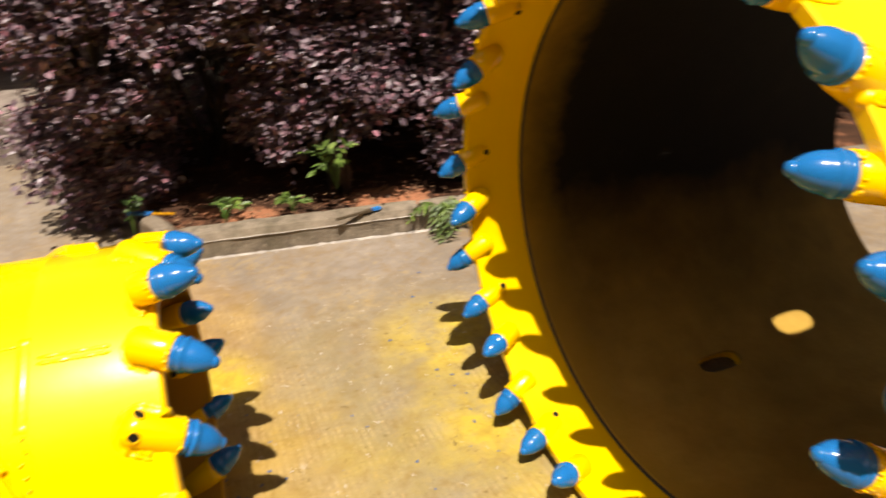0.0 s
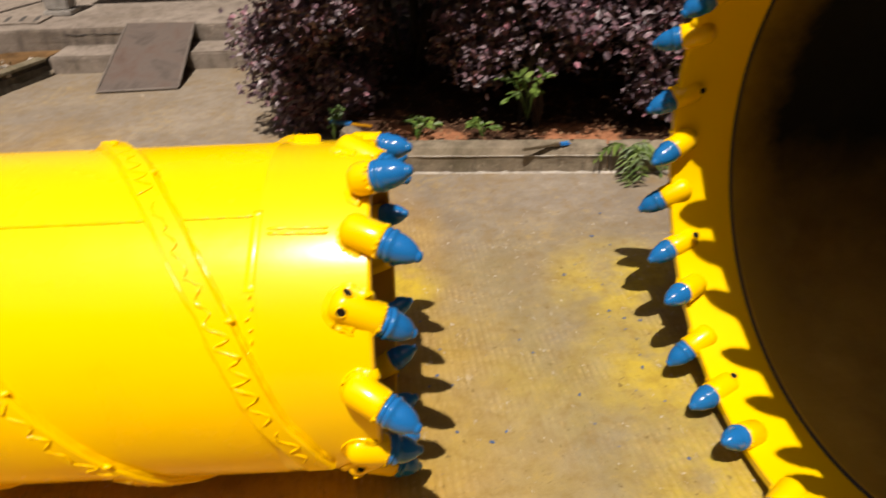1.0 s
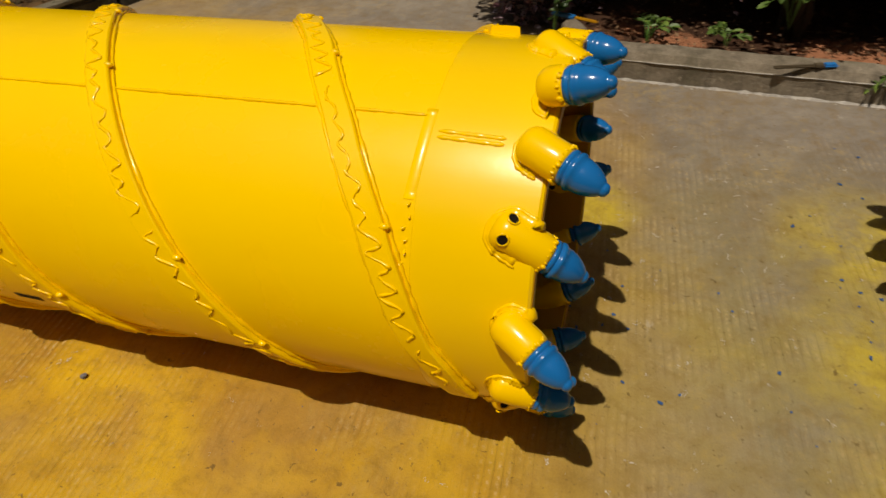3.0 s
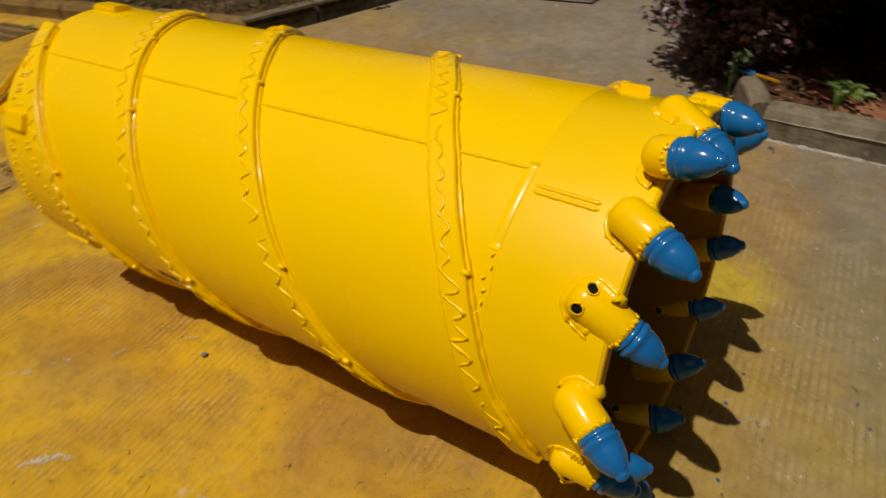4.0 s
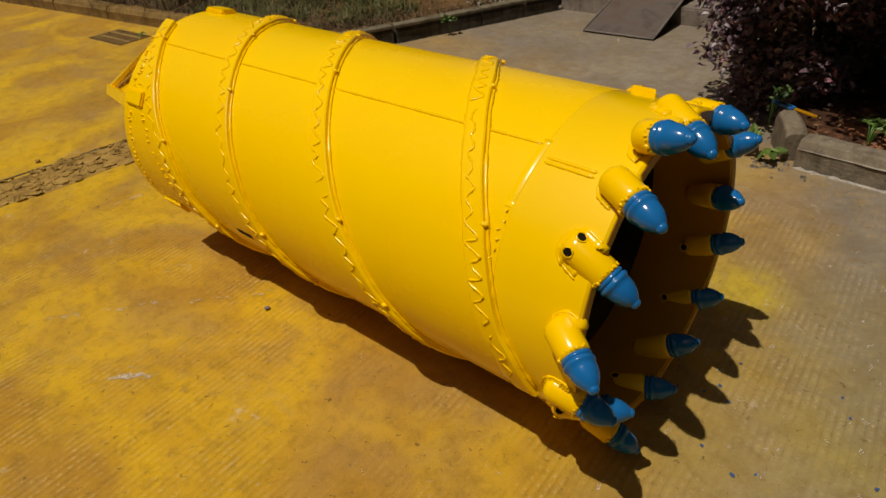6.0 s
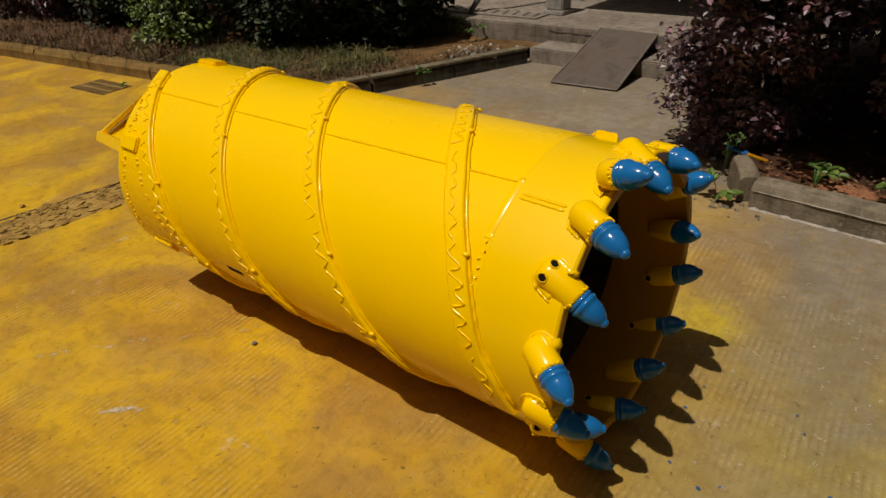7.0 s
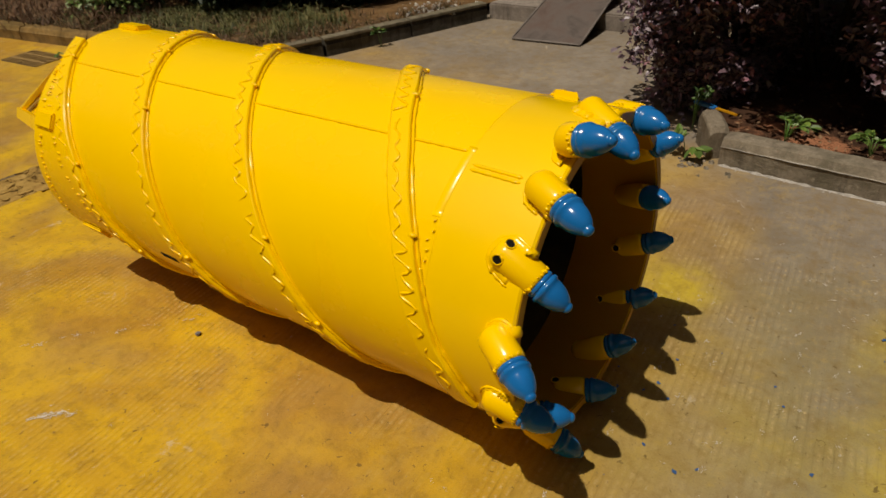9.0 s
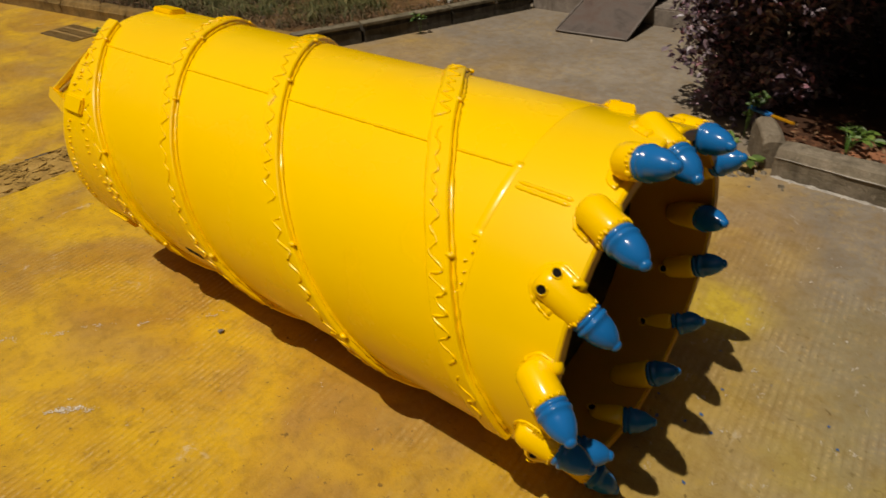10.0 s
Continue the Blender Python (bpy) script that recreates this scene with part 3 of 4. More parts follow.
        while ph < hi - 4:
            off = -0.055 + rng.uniform(-0.005, 0.014) if sidek else -0.020 + rng.uniform(-0.014, 0.008)
            a = on_barrel(along(knots, ph) + off, ph, R + 0.0172)
            if pts:
                p0 = pts[-1]
                bow = rng.uniform(-0.005, 0.005)
                for q in (0.2, 0.4, 0.6, 0.8):
                    mid = p0.lerp(a, q)
                    mid.x = p0.x + (a.x - p0.x) * (0.5 - 0.5 * math.cos(q * math.pi)) + rng.uniform(-0.0015, 0.0015) + bow * math.sin(q * math.pi)
                    pts.append(on_barrel(mid.x, math.degrees(math.atan2(-mid.y, mid.z)), R + 0.0172))
            pts.append(a)
            ph += rng.uniform(2.1, 3.9)
            sidek = 1 - sidek
            if rng.random() < 0.05 and len(pts) > 6:
                runs.append(pts)
                pts = []
        if len(pts) > 2:
            runs.append(pts)
        for k, q in enumerate(runs):
            part("hard_facing_bead", mesh_of("hard_facing_bead", *tube(q, 0.0030, 6, 0.5, k), WELD, True), WELD, fl)
        for k in range(int((hi - lo) / 42)):
            ph = lo + 20 + 42 * k + rng.uniform(-9, 9)
            d = part("weld_drop", DROP, WELD, fl)
            d.location = on_barrel(along(knots, ph) - 0.002, ph, R + 0.013)
    # rows of weld dashes near the back end, and a dark slot low on the near side
    rng = random.Random(77)
    for k in range(64):
        ph = 28 + 84 * (k // 2) / 32 + rng.uniform(-1.5, 1.5)
        d = part("weld_dash", DASH, WELD, b)
        d.matrix_local = Matrix.Translation(on_barrel((-2.082, -2.010 + (ph - 62) * 0.0038)[k % 2] + rng.uniform(-0.006, 0.006), ph, R + 0.0005) + Vector((0, 0, ZC))) @ pose(0, 0, 0, rx=ph, rz=rng.uniform(-70, 70)) @ Matrix.Diagonal((*[rng.uniform(0.8, 1.5)] * 3, 1))
    # near-black plate on the closed shell paints the slot's shade
    slot = part("slot", box(-1.515, -1.42, -0.016, 0.016, R - 0.02, R + 0.0012, 0.006), INSIDE, b, "slot in the shell, its shade a near-black plate")
    slot.matrix_local = pose(0, 0, ZC, rx=111, rz=0)
    # teeth in turn straight, outward and inward: tip x, angle, radius, tangential and radial lean
    teeth = ((-0.055, 43.2, 0.432, 0.44, 0.04), (-0.068, 21.5, 0.490, 0.14, 0.34), (-0.079, 4.5, 0.356, 0.46, -0.27), (-0.076, -21.9, 0.390, 0.38, -0.06), (-0.098, -53.5, 0.428, 0.42, 0.22),
             (-0.104, -76.3, 0.329, 0.37, -0.34), (-0.098, -101.4, 0.391, 0.40, -0.05), (-0.106, -126.6, 0.403, 0.41, -0.06), (-0.098, -151.9, 0.335, 0.40, -0.32), (-0.096, -174.9, 0.385, 0.40, -0.09),
             (-0.090, 157.0, 0.470, 0.39, 0.37), (-0.086, 131.5, 0.341, 0.40, -0.32), (-0.075, 112.4, 0.402, 0.36, -0.04), (-0.072, 86.2, 0.487, 0.37, 0.42), (-0.075, 65.9, 0.360, 0.47, -0.26))
    outer, inner = ((0.090, 14), (0.091, -56)), ((0.080, 178),)
    for k, (x, phi, r, dt, dr) in enumerate(teeth):
        d = tooth_axes(phi, dt, dr, 1)
        seat, side = add_tooth(b, ZC, on_barrel(x, phi, r), d, inner if k == 7 else (inner, (), outer if k in (11, 14) else ())[k % 3], SHORT_HOLDER if k == 1 else LONG_HOLDER if k % 3 == 2 else HOLDER)
        holder_weld(b, ZC, seat, d, side, R, mouth - 0.008, 1, 40 + k, 0.062 if k == 1 else LONG_HOLDER_LENGTH if k % 3 == 2 else HOLDER_LENGTH)
    # lugs round the back end, the lowest one bearing on the ground
    for x0, x1, phi, h in ((-2.128, -2.005, -9, 0.016), (-2.110, -1.995, 60, 0.012), (-2.060, -1.93, 121, 0.010), (-2.128, -1.95, 180, 0.0635)):
        lug = part("lug", box(x0, x1, -0.03, 0.03, R - 0.006, R + h, 0.006), YELLOW, b)
        lug.matrix_local = pose(0, 0, ZC, rx=phi)
    return b


core_barrel()


def pierced(x0, x1, ro, ri, holes, dx=0.03, dphi=1.5):
    """A pipe wall with rounded openings at (x, angle, half length, half angle)."""
    nx, na = int((x1 - x0) / dx), int(360 / dphi)
    dx = (x1 - x0) / nx

    def power(x, a):
        best = (9.0, None)
        for hx, ha, lx, la in holes:
            d = (a - ha + 180) % 360 - 180
            f = ((abs(x - hx) / lx) ** 3 + (abs(d) / la) ** 3) ** (1 / 3)
            if f < best[0]:
                best = (f, (hx, ha, d))
        return best

    verts, keep = [], {}
    for side, r in enumerate((ro, ri)):
        for i in range(nx + 1):
            for k in range(na):
                x, a = x0 + dx * i, dphi * k
                f, h = power(x, a)
                if h and 0.6 < f < 1.45:
                    x, a = min(max(h[0] + (x - h[0]) / f, x0), x1), h[1] + h[2] / f
                verts.append(on_barrel(x, -a, r))
    faces = []
    n = (nx + 1) * na

    def solid(i, k):
        return 0 <= i < nx and power(x0 + dx * (i + 0.5), dphi * (k + 0.5))[0] > 1.0

    for i in range(nx):
        for k in range(na):
            if not solid(i, k):
                continue
            k2 = (k + 1) % na
            q = (i * na + k, (i + 1) * na + k, (i + 1) * na + k2, i * na + k2)
            faces.append(q)
            faces.append(tuple(j + n for j in q[::-1]))
            for (di, dk), (s, e) in (((-1, 0), (3, 0)), ((1, 0), (1, 2)), ((0, -1), (0, 1)), ((0, 1), (2, 3))):
                if not solid(i + di, (k + dk) % na):
                    faces.append((q[e], q[s], q[s] + n, q[e] + n))
    return verts, faces


def big_barrel():
    R, ZC = 0.760, 0.789
    b = thing("large_core_barrel", pose(0.815, 1.457, 0, rz=math.degrees(0.190)), "large yellow steel core barrel lying open-mouthed, blue teeth", "core barrel")

    def add(name, v, f, mat, smooth=True, label=""):
        ob = part(name, mesh_of(name, v, f, mat, smooth), mat, b, label)
        ob.location.z = ZC
        return ob

    add("toothed_ring", *revolve([(0.0, R - 0.026), (0.0, R - 0.005), (0.005, R), (0.30, R), (0.30, R - 0.030), (0.004, R - 0.030)], 160), RING, "auto")
    holes = ((0.949, 342.4, 0.085, 3.4), (0.720, 162.0, 0.085, 2.8), (0.72, 40.0, 0.085, 3.0))
    add("shell", *pierced(0.301, 1.67, R - 0.002, R - 0.028, holes), YELLOW, False)
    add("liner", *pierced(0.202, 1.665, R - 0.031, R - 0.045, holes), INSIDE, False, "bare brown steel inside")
    # solid dark ring paints in the shadow where ring and liner meet
    add("gap_shade", *revolve([(0.194, R - 0.0303), (0.2015, R - 0.0303), (0.2015, R - 0.038), (0.194, R - 0.034)], 128), SHADE_AND_JOINT, "auto", "dark gap between the ring and the liner")
    # teeth in turn inward, outward and straight
    angles = (-65, -78, -92.5, -104.4, -117, -129.6, -141.6, -154.4, -166.8, -180.8, -196, -211.5, -227, -242.5, -258, -273, -284.5, -297.3, -309.3,
              -320, -333, -346, -359.5, -372.5, -385.5, -398.7, -411.8)
    lean = ((-0.088, -0.085, -0.40, -0.32), (-0.088, 0.032, -0.40, 0.36), (-0.088, -0.012, -0.40, 0.02))
    for k, phi in enumerate(angles):
        x, dr0, dt, dr = lean[k % 3]
        d = tooth_axes(phi, dt, dr, -1)
        seat, side = add_tooth(b, ZC, on_barrel(x, phi, R + dr0), d, ((), (), ((0.080, 182),))[k % 3])
        holder_weld(b, ZC, seat, d, side, R, 0.010, -1, 90 + k)
    return b


big_barrel()


# ---- kerbs, beds, steps ----
def kerb_stone(length, h, w, seed):
    """A cast kerb stone along x: upright face, narrow ledge, sloped top edge, worn."""
    prof = [(0.0, -0.05), (0.0, 0.0), (0.002, h * 0.35), (0.0, h * 0.68), (0.008, h * 0.72), (0.024, h * 0.95), (0.034, h), (w * 0.7, h), (w - 0.008, h), (w, h - 0.01), (w, -0.05)]
    n, m = max(4, int(length / 0.06)), len(prof)
    verts, faces = [], []
    for i in range(n + 1):
        x = length * i / n
        x += -0.006 * (i == n) + 0.006 * (i == 0)
        for k, (y, z) in enumerate(prof):
            p = Vector((x, y, z))
            q = noise.noise_vector(Vector((x * 14 + seed * 3.1, y * 14, z * 14))) * 0.0035 + noise.noise_vector(Vector((x * 3 + seed, y * 3, z * 3))) * 0.004
            if i in (0, n) and 4 <= k <= 8:
                q.z -= 0.006
            verts.append(p + q)
    for i in range(n):
        for k in range(m - 1):
            faces.append((i * m + k, i * m + k + 1, (i + 1) * m + k + 1, (i + 1) * m + k)[::-1])
    faces.append(tuple(range(m)))
    faces.append(tuple(n * m + k for k in range(m))[::-1])
    return verts, faces


def kerb_run(name, a, b, n, h, w, mat, label, cap=None):
    """Kerb stones end to end from a to b, the face on the right of the way."""
    a, b = Vector((*a, 0)), Vector((*b, 0))
    d = (b - a) / n
    k = thing(name, pose(a.x, a.y, 0, rz=math.degrees(math.atan2(d.y, d.x))), label, "kerb", kind="structure")
    L = d.length
    for i in range(n):
        st = part("kerb_stone", mesh_of("kerb_stone", *kerb_stone(L, h, w, i + a.x), mat), mat, k)
        st.matrix_local = pose(i * L, random.uniform(-0.004, 0.004), random.uniform(-0.004, 0.003), rz=random.uniform(-0.3, 0.3))
        if cap:
            cb = box(0.004, L - 0.004, -0.004, w - 0.01, h - 0.012, h + 0.010, 0.004, 0.002, 3)
            part("kerb_cap", cb, cap, st, "mossy worn top of the kerb")
    return k


kr = kerb_run("kerb_right", (-0.520, 3.296), (4.40, 3.372), 4, 0.130, 0.125, KERB, "weathered concrete kerb edging a planting bed")
part("mortar_line", mesh_of("mortar_line", *tube([Vector((0.01 + 0.05 * k, -0.0008 + 0.0006 * math.sin(k), 0.092 + 0.0012 * math.sin(k * 1.7))) for k in range(97)], 0.0024, 5, 0.4, 4), MORTAR, True), MORTAR, kr, "pale mortar line along the kerb face")
part("mortar_fillet", mesh_of("mortar_fillet", *tube([Vector((0.01 + 0.03 * k, -0.006 + 0.004 * noise.noise(Vector((k * 0.7, 0, 0))), -0.002)) for k in range(162)], 0.009, 6, 0.45, 8), MORTAR), MORTAR, kr, "pale ragged mortar at the kerb foot")
kerb_run("kerb_path", (-3.63, 3.50), (-3.20, 4.95), 2, 0.127, 0.11, KERB_DARK, "dark concrete kerb beside the path", CAP)
kerb_run("kerb_corner", (-3.80, 3.00), (-3.635, 3.49), 1, 0.127, 0.11, KERB_DARK, "dark concrete kerb at the bed's corner", CAP)
kerb_run("kerb_road", (-12.5, 1.17), (-3.805, 2.995), 9, 0.127, 0.13, KERB_ROAD, "ochre-stained concrete kerb along the yard")
def broken_stone():
    """A short broken kerb stone on end, its top worn to a sloping shoulder."""
    t = thing("kerb_end", pose(-0.580, 3.325, 0, rz=128), "broken concrete kerb stone set on end", "kerb", kind="structure")
    ribs = ((0.0, 0.134), (0.020, 0.158), (0.07, 0.170), (0.13, 0.180), (0.185, 0.178), (0.200, 0.150))
    w, verts, faces = 0.096, [], []
    for x, h in ribs:
        for y, z in ((0, -0.04), (0, h * 0.5), (0, h - 0.022), (0.005, h - 0.012), (0.024, h), (w - 0.024, h - 0.002), (w - 0.004, h - 0.016), (w, h * 0.5), (w, -0.04)):
            p = Vector((x, -y, z))
            verts.append(p + noise.noise_vector(p * 16) * 0.003 + noise.noise_vector(p * 50) * 0.002)
    for i in range(len(ribs) - 1):
        for k in range(8):
            faces.append((i * 9 + k, i * 9 + k + 1, i * 9 + k + 10, i * 9 + k + 9))
    faces += [tuple(range(9))[::-1], tuple((len(ribs) - 1) * 9 + k for k in range(9))]
    part("kerb_stone", mesh_of("kerb_stone", verts, faces, KERB), KERB, t)


broken_stone()


def bed(name, outline, z, mat, label):
    """A planting bed inside an outline, domed and lumpy."""
    bm = bmesh.new()
    x0, x1 = min(p[0] for p in outline), max(p[0] for p in outline)
    y0, y1 = min(p[1] for p in outline), max(p[1] for p in outline)
    vs = [bm.verts.new((p[0], p[1], z)) for p in outline]
    bm.faces.new(vs)
    bmesh.ops.triangulate(bm, faces=bm.faces[:])
    for _ in range(6):
        long_e = [e for e in bm.edges if e.calc_length() > 0.22]
        if not long_e:
            break
        bmesh.ops.subdivide_edges(bm, edges=long_e, cuts=1)
        bmesh.ops.triangulate(bm, faces=bm.faces[:])
    for v in bm.verts:
        v.co.z += 0.05 * noise.noise(Vector((v.co.x * 1.7, v.co.y * 1.7, 0))) + 0.02 * noise.noise(v.co * 7)
    ob = part(name, bm, mat, None)
    tagged(ob, label, "soil", kind="structure")
    return ob


bed("bed_right", [(-0.58, 3.38), (4.4, 3.51), (4.4, 7.5), (-1.25, 7.5), (-1.25, 5.35), (-0.70, 3.7)], 0.10, RED_SOIL, "red clay soil with leaf litter under the shrubs")
bed("bed_left", [(-12.5, 1.28), (-3.90, 3.09), (-3.73, 3.57), (-3.31, 4.97), (-3.31, 8.0), (-12.5, 8.0)], 0.09, BED_SOIL, "dry brown soil with thin grass")


def porch():
    p = thing("porch", pose(-3.25, 4.985, 0, rz=5.5), "grey concrete porch with two worn steps", "porch", kind="structure")
    part("step", box(0.03, 1.58, 0, 0.33, -0.05, 0.127, 0.012, 0.005, 4), STEP, p)
    part("platform", box(-6.0, 6.0, 0.34, 5.0, -0.05, 0.25, 0.012, 0.004, 6), STEP, p)
    return p


porch()
w = thing("wall_back", pose(-3.25, 4.985, 0, rz=5.5), "grey rendered building wall with a wide dark opening", "wall", kind="structure")
part("wall_left", box(-6.0, -0.35, 1.62, 1.85, 0.25, 3.4), WALL, w)
part("wall_return", box(-0.50, -0.352, 1.85, 4.9, 0.25, 3.4), WALL, w)
part("wall_right", box(3.4, 6.0, 2.6, 2.85, 0.25, 3.4), WALL, w)
part("wall_head", box(-0.352, 3.4, 2.6, 2.85, 2.5, 3.4), WALL, w)
# room walls coloured near black, which puts the room's shade into them
part("room_back", box(-0.5, 4.0, 4.9, 5.0, 0.25, 3.4), SHADE_AND_JOINT, w)
part("room_side", box(4.0, 4.1, 2.85, 4.9, 0.25, 3.4), SHADE_AND_JOINT, w)
cn = part("canopy", box(-0.345, 6.0, 0.22, 5.1, 3.0, 3.2), WALL, None)
cn.matrix_world = pose(-3.25, 4.985, 0, rz=5.5)
tagged(cn, "flat concrete canopy over the porch", "canopy", kind="structure")

rp = thing("steel_ramp", pose(-2.64, 4.545, 0), "rusty brown steel plate leaning on the steps as a ramp", "ramp")
rv = [Vector(q) - Vector((-2.64, 4.545, 0)) for q in ((-2.645, 4.54, 0.012), (-2.09, 4.625, 0.012), (-2.228, 5.45, 0.268), (-2.768, 5.43, 0.268))]
nrm = (rv[1] - rv[0]).cross(rv[3] - rv[0]).normalized()
vv = rv + [q - nrm * 0.012 for q in rv]
part("plate", mesh_of("plate", vv, [(0, 1, 2, 3), (7, 6, 5, 4), (0, 4, 5, 1), (1, 5, 6, 2), (2, 6, 7, 3), (3, 7, 4, 0)], PLATE), PLATE, rp)
for i0, i1 in ((0, 3), (1, 2), (0, 1)):
    e0, e1 = rv[i0], rv[i1]
    part("edge_bar", mesh_of("edge_bar", *tube([e0.lerp(e1, q / 8) + nrm * 0.002 for q in range(9)], 0.009, 6, 0.15, i0), EDGE), EDGE, rp, "worn pale steel edge")


# plain unseen walls added behind the camera to cut low sky light
for name, corners in (("sky_block_south", (-16, 10, -5.3, -5.0)), ("sky_block_east", (10.002, 10.3, -5.3, 9.0))):
    ob = part(name, box(*corners, -0.05, 5.5), WALL, None)
    tagged(ob, "plain grey unseen wall added to block low sky light", "wall", kind="structure")


# ---- plants ----
def leaves(centres, per, spread, size, rng, flat=0.5, out=None):
    """Small folded leaves round many centres."""
    verts, faces = [], []
    for c in centres:
        for _ in range(per):
            p = Vector(c) + Vector((rng.gauss(0, spread), rng.gauss(0, spread), rng.gauss(0, spread * 0.8)))
            d = Vector((rng.gauss(0, 1), rng.gauss(0, 1), rng.gauss(-0.2, flat))).normalized()
            n = Vector((rng.gauss(0, 0.6), rng.gauss(-0.3, 0.6), 1)).normalized()
            s = d.cross(n).normalized()
            n = s.cross(d)
            L = size * rng.uniform(0.55, 1.25)
            w = L * rng.uniform(0.26, 0.36)
            o = len(verts)
            cup = n * w * rng.uniform(0.1, 0.5)
            verts += [p, p + d * L * 0.28 + s * w * 0.85 + cup, p + d * L * 0.68 + s * w * 0.8 + cup, p + d * L - n * L * 0.08, p + d * L * 0.68 - s * w * 0.8 + cup, p + d * L * 0.28 - s * w * 0.85 + cup]
            faces += [(o, o + 1, o + 2, o + 3), (o, o + 3, o + 4, o + 5)]
    return verts, faces


def shrub(name, x, y, z, rx, ry, height, n, per, size, mat, label, seed, low=0.15, group="", spread=0.075):
    rng = random.Random(seed)
    s = thing(name, pose(x, y, z), label, "shrub", group)
    stems = []
    for k in range(7):
        a = rng.uniform(0, 2 * math.pi)
        top = Vector((rx * 0.7 * math.cos(a), ry * 0.7 * math.sin(a), height * rng.uniform(0.5, 0.9)))
        base = Vector((rng.gauss(0, 0.06), ry * 0.4 + rng.gauss(0, 0.06), -0.03))
        pts = [base.lerp(top, q) + Vector((rng.gauss(0, 0.03), rng.gauss(0, 0.03), 0)) * (q > 0) for q in (0, 0.25, 0.5, 0.75, 1)]
        stems.append(tube(pts, 0.022, 6, 0.2, k))
    part("trunk", mesh_of("trunk", *join(*stems), BARK, True), BARK, s)
    cs = []
    while len(cs) < n:
        a, t = rng.uniform(0, 2 * math.pi), rng.uniform(low, 1.0)
        r = math.sqrt(max(0.0, 1 - (2 * t - 1) ** 2 * 0.8)) * rng.uniform(0.72, 1.08)
        r *= 0.86 + 0.3 * noise.noise(Vector((math.cos(a) * 1.7 + seed, math.sin(a) * 1.7, t * 3.1)))
        cs.append((rx * r * math.cos(a), ry * r * math.sin(a), height * t))
    part("crown", mesh_of("crown", *leaves(cs, per, spread, size, rng), mat), mat, s)
    return s


for i, (x, y, rx, ry, h, n, low) in enumerate((
        (-0.84, 4.12, 0.33, 0.78, 1.9, 185, 0.0), (-1.00, 4.35, 0.50, 0.75, 2.4, 190, 0.42), (-0.36, 4.12, 0.44, 1.00, 2.5, 280, 0.36),
        (0.08, 4.08, 0.30, 0.66, 2.4, 190, 0.10), (0.45, 4.15, 0.30, 0.82, 2.4, 180, 0.24), (0.92, 4.12, 0.42, 0.80, 2.3, 210, 0.17),
        (1.55, 4.15, 0.55, 0.80, 2.4, 230, 0.20), (2.4, 4.3, 0.75, 0.8, 2.4, 190, 0.10), (3.5, 4.5, 0.85, 0.8, 2.4, 140, 0.1),
        (-1.04, 3.95, 0.20, 0.30, 0.7, 40, 0.0), (1.06, 3.64, 0.20, 0.18, 0.70, 34, 0.12), (0.30, 3.72, 0.22, 0.16, 0.95, 40, 0.42),
        (-0.35, 5.35, 0.85, 0.6, 2.6, 200, 0.0), (0.9, 5.35, 0.95, 0.6, 2.6, 200, 0.0), (2.4, 5.5, 1.1, 0.7, 2.6, 170, 0.0))):
    shrub("purple_shrub", x, y, 0.08, rx, ry, h, n, 105, 0.044, PURPLE, "dark purple-leaved shrub growing out of red soil", 100 + i, low, "purple hedge shrubs", 0.062)
for i, (x, y, rx, ry, h) in enumerate(((-10.6, 3.2, 1.2, 0.9, 2.2), (-9.2, 3.45, 1.1, 0.9, 2.2), (-7.8, 3.6, 1.1, 0.9, 2.3), (-6.4, 3.9, 1.0, 0.95, 2.3), (-5.35, 4.25, 0.8, 0.85, 2.2), (-4.75, 4.72, 0.5, 0.5, 1.6))):
    purple = i in (0, 1)
    shrub("purple_shrub" if purple else "green_shrub", x, y, 0.06, rx, ry, h, 330, 32, 0.080, PURPLE if purple else DARK_GREEN,
          "dark purple-leaved shrub in the bed" if purple else "dense dark green shrub in the bed", 200 + i, 0.03, "shrubs along the road bed")


def stuff(name, v, f, mat, label, category, smooth=False):
    return tagged(part(name, mesh_of(name, v, f, mat, smooth), mat, None), label, category, kind="stuff")


def blades(spots, n, height, width, rng, lean=0.5):
    verts, faces = [], []
    for x, y, z, r in spots:
        for _ in range(n):
            p = Vector((x + rng.gauss(0, r), y + rng.gauss(0, r), z))
            a = rng.uniform(0, 2 * math.pi)
            d = Vector((math.cos(a), math.sin(a), 0))
            s = Vector((-d.y, d.x, 0)) * width * rng.uniform(0.6, 1.4)
            h = height * rng.uniform(0.35, 1.2)
            o = len(verts)
            k = rng.uniform(0.1, lean)
            m1, m2 = p + d * h * k * 0.4 + Vector((0, 0, h * 0.6)), p + d * h * k * 1.3 + Vector((0, 0, h * (1 - 0.3 * k)))
            verts += [p - s, p + s, m1 + s * 0.7, m1 - s * 0.7, m2]
            faces += [(o, o + 1, o + 2, o + 3), (o + 3, o + 2, o + 4)]
    return verts, faces


def bed_line(x):
    """Front of the road bed, behind its kerb."""
    return 2.93 + (x + 4.66) * 0.2105 if x < -3.9 else 3.09 + (x + 3.9) * 2.8


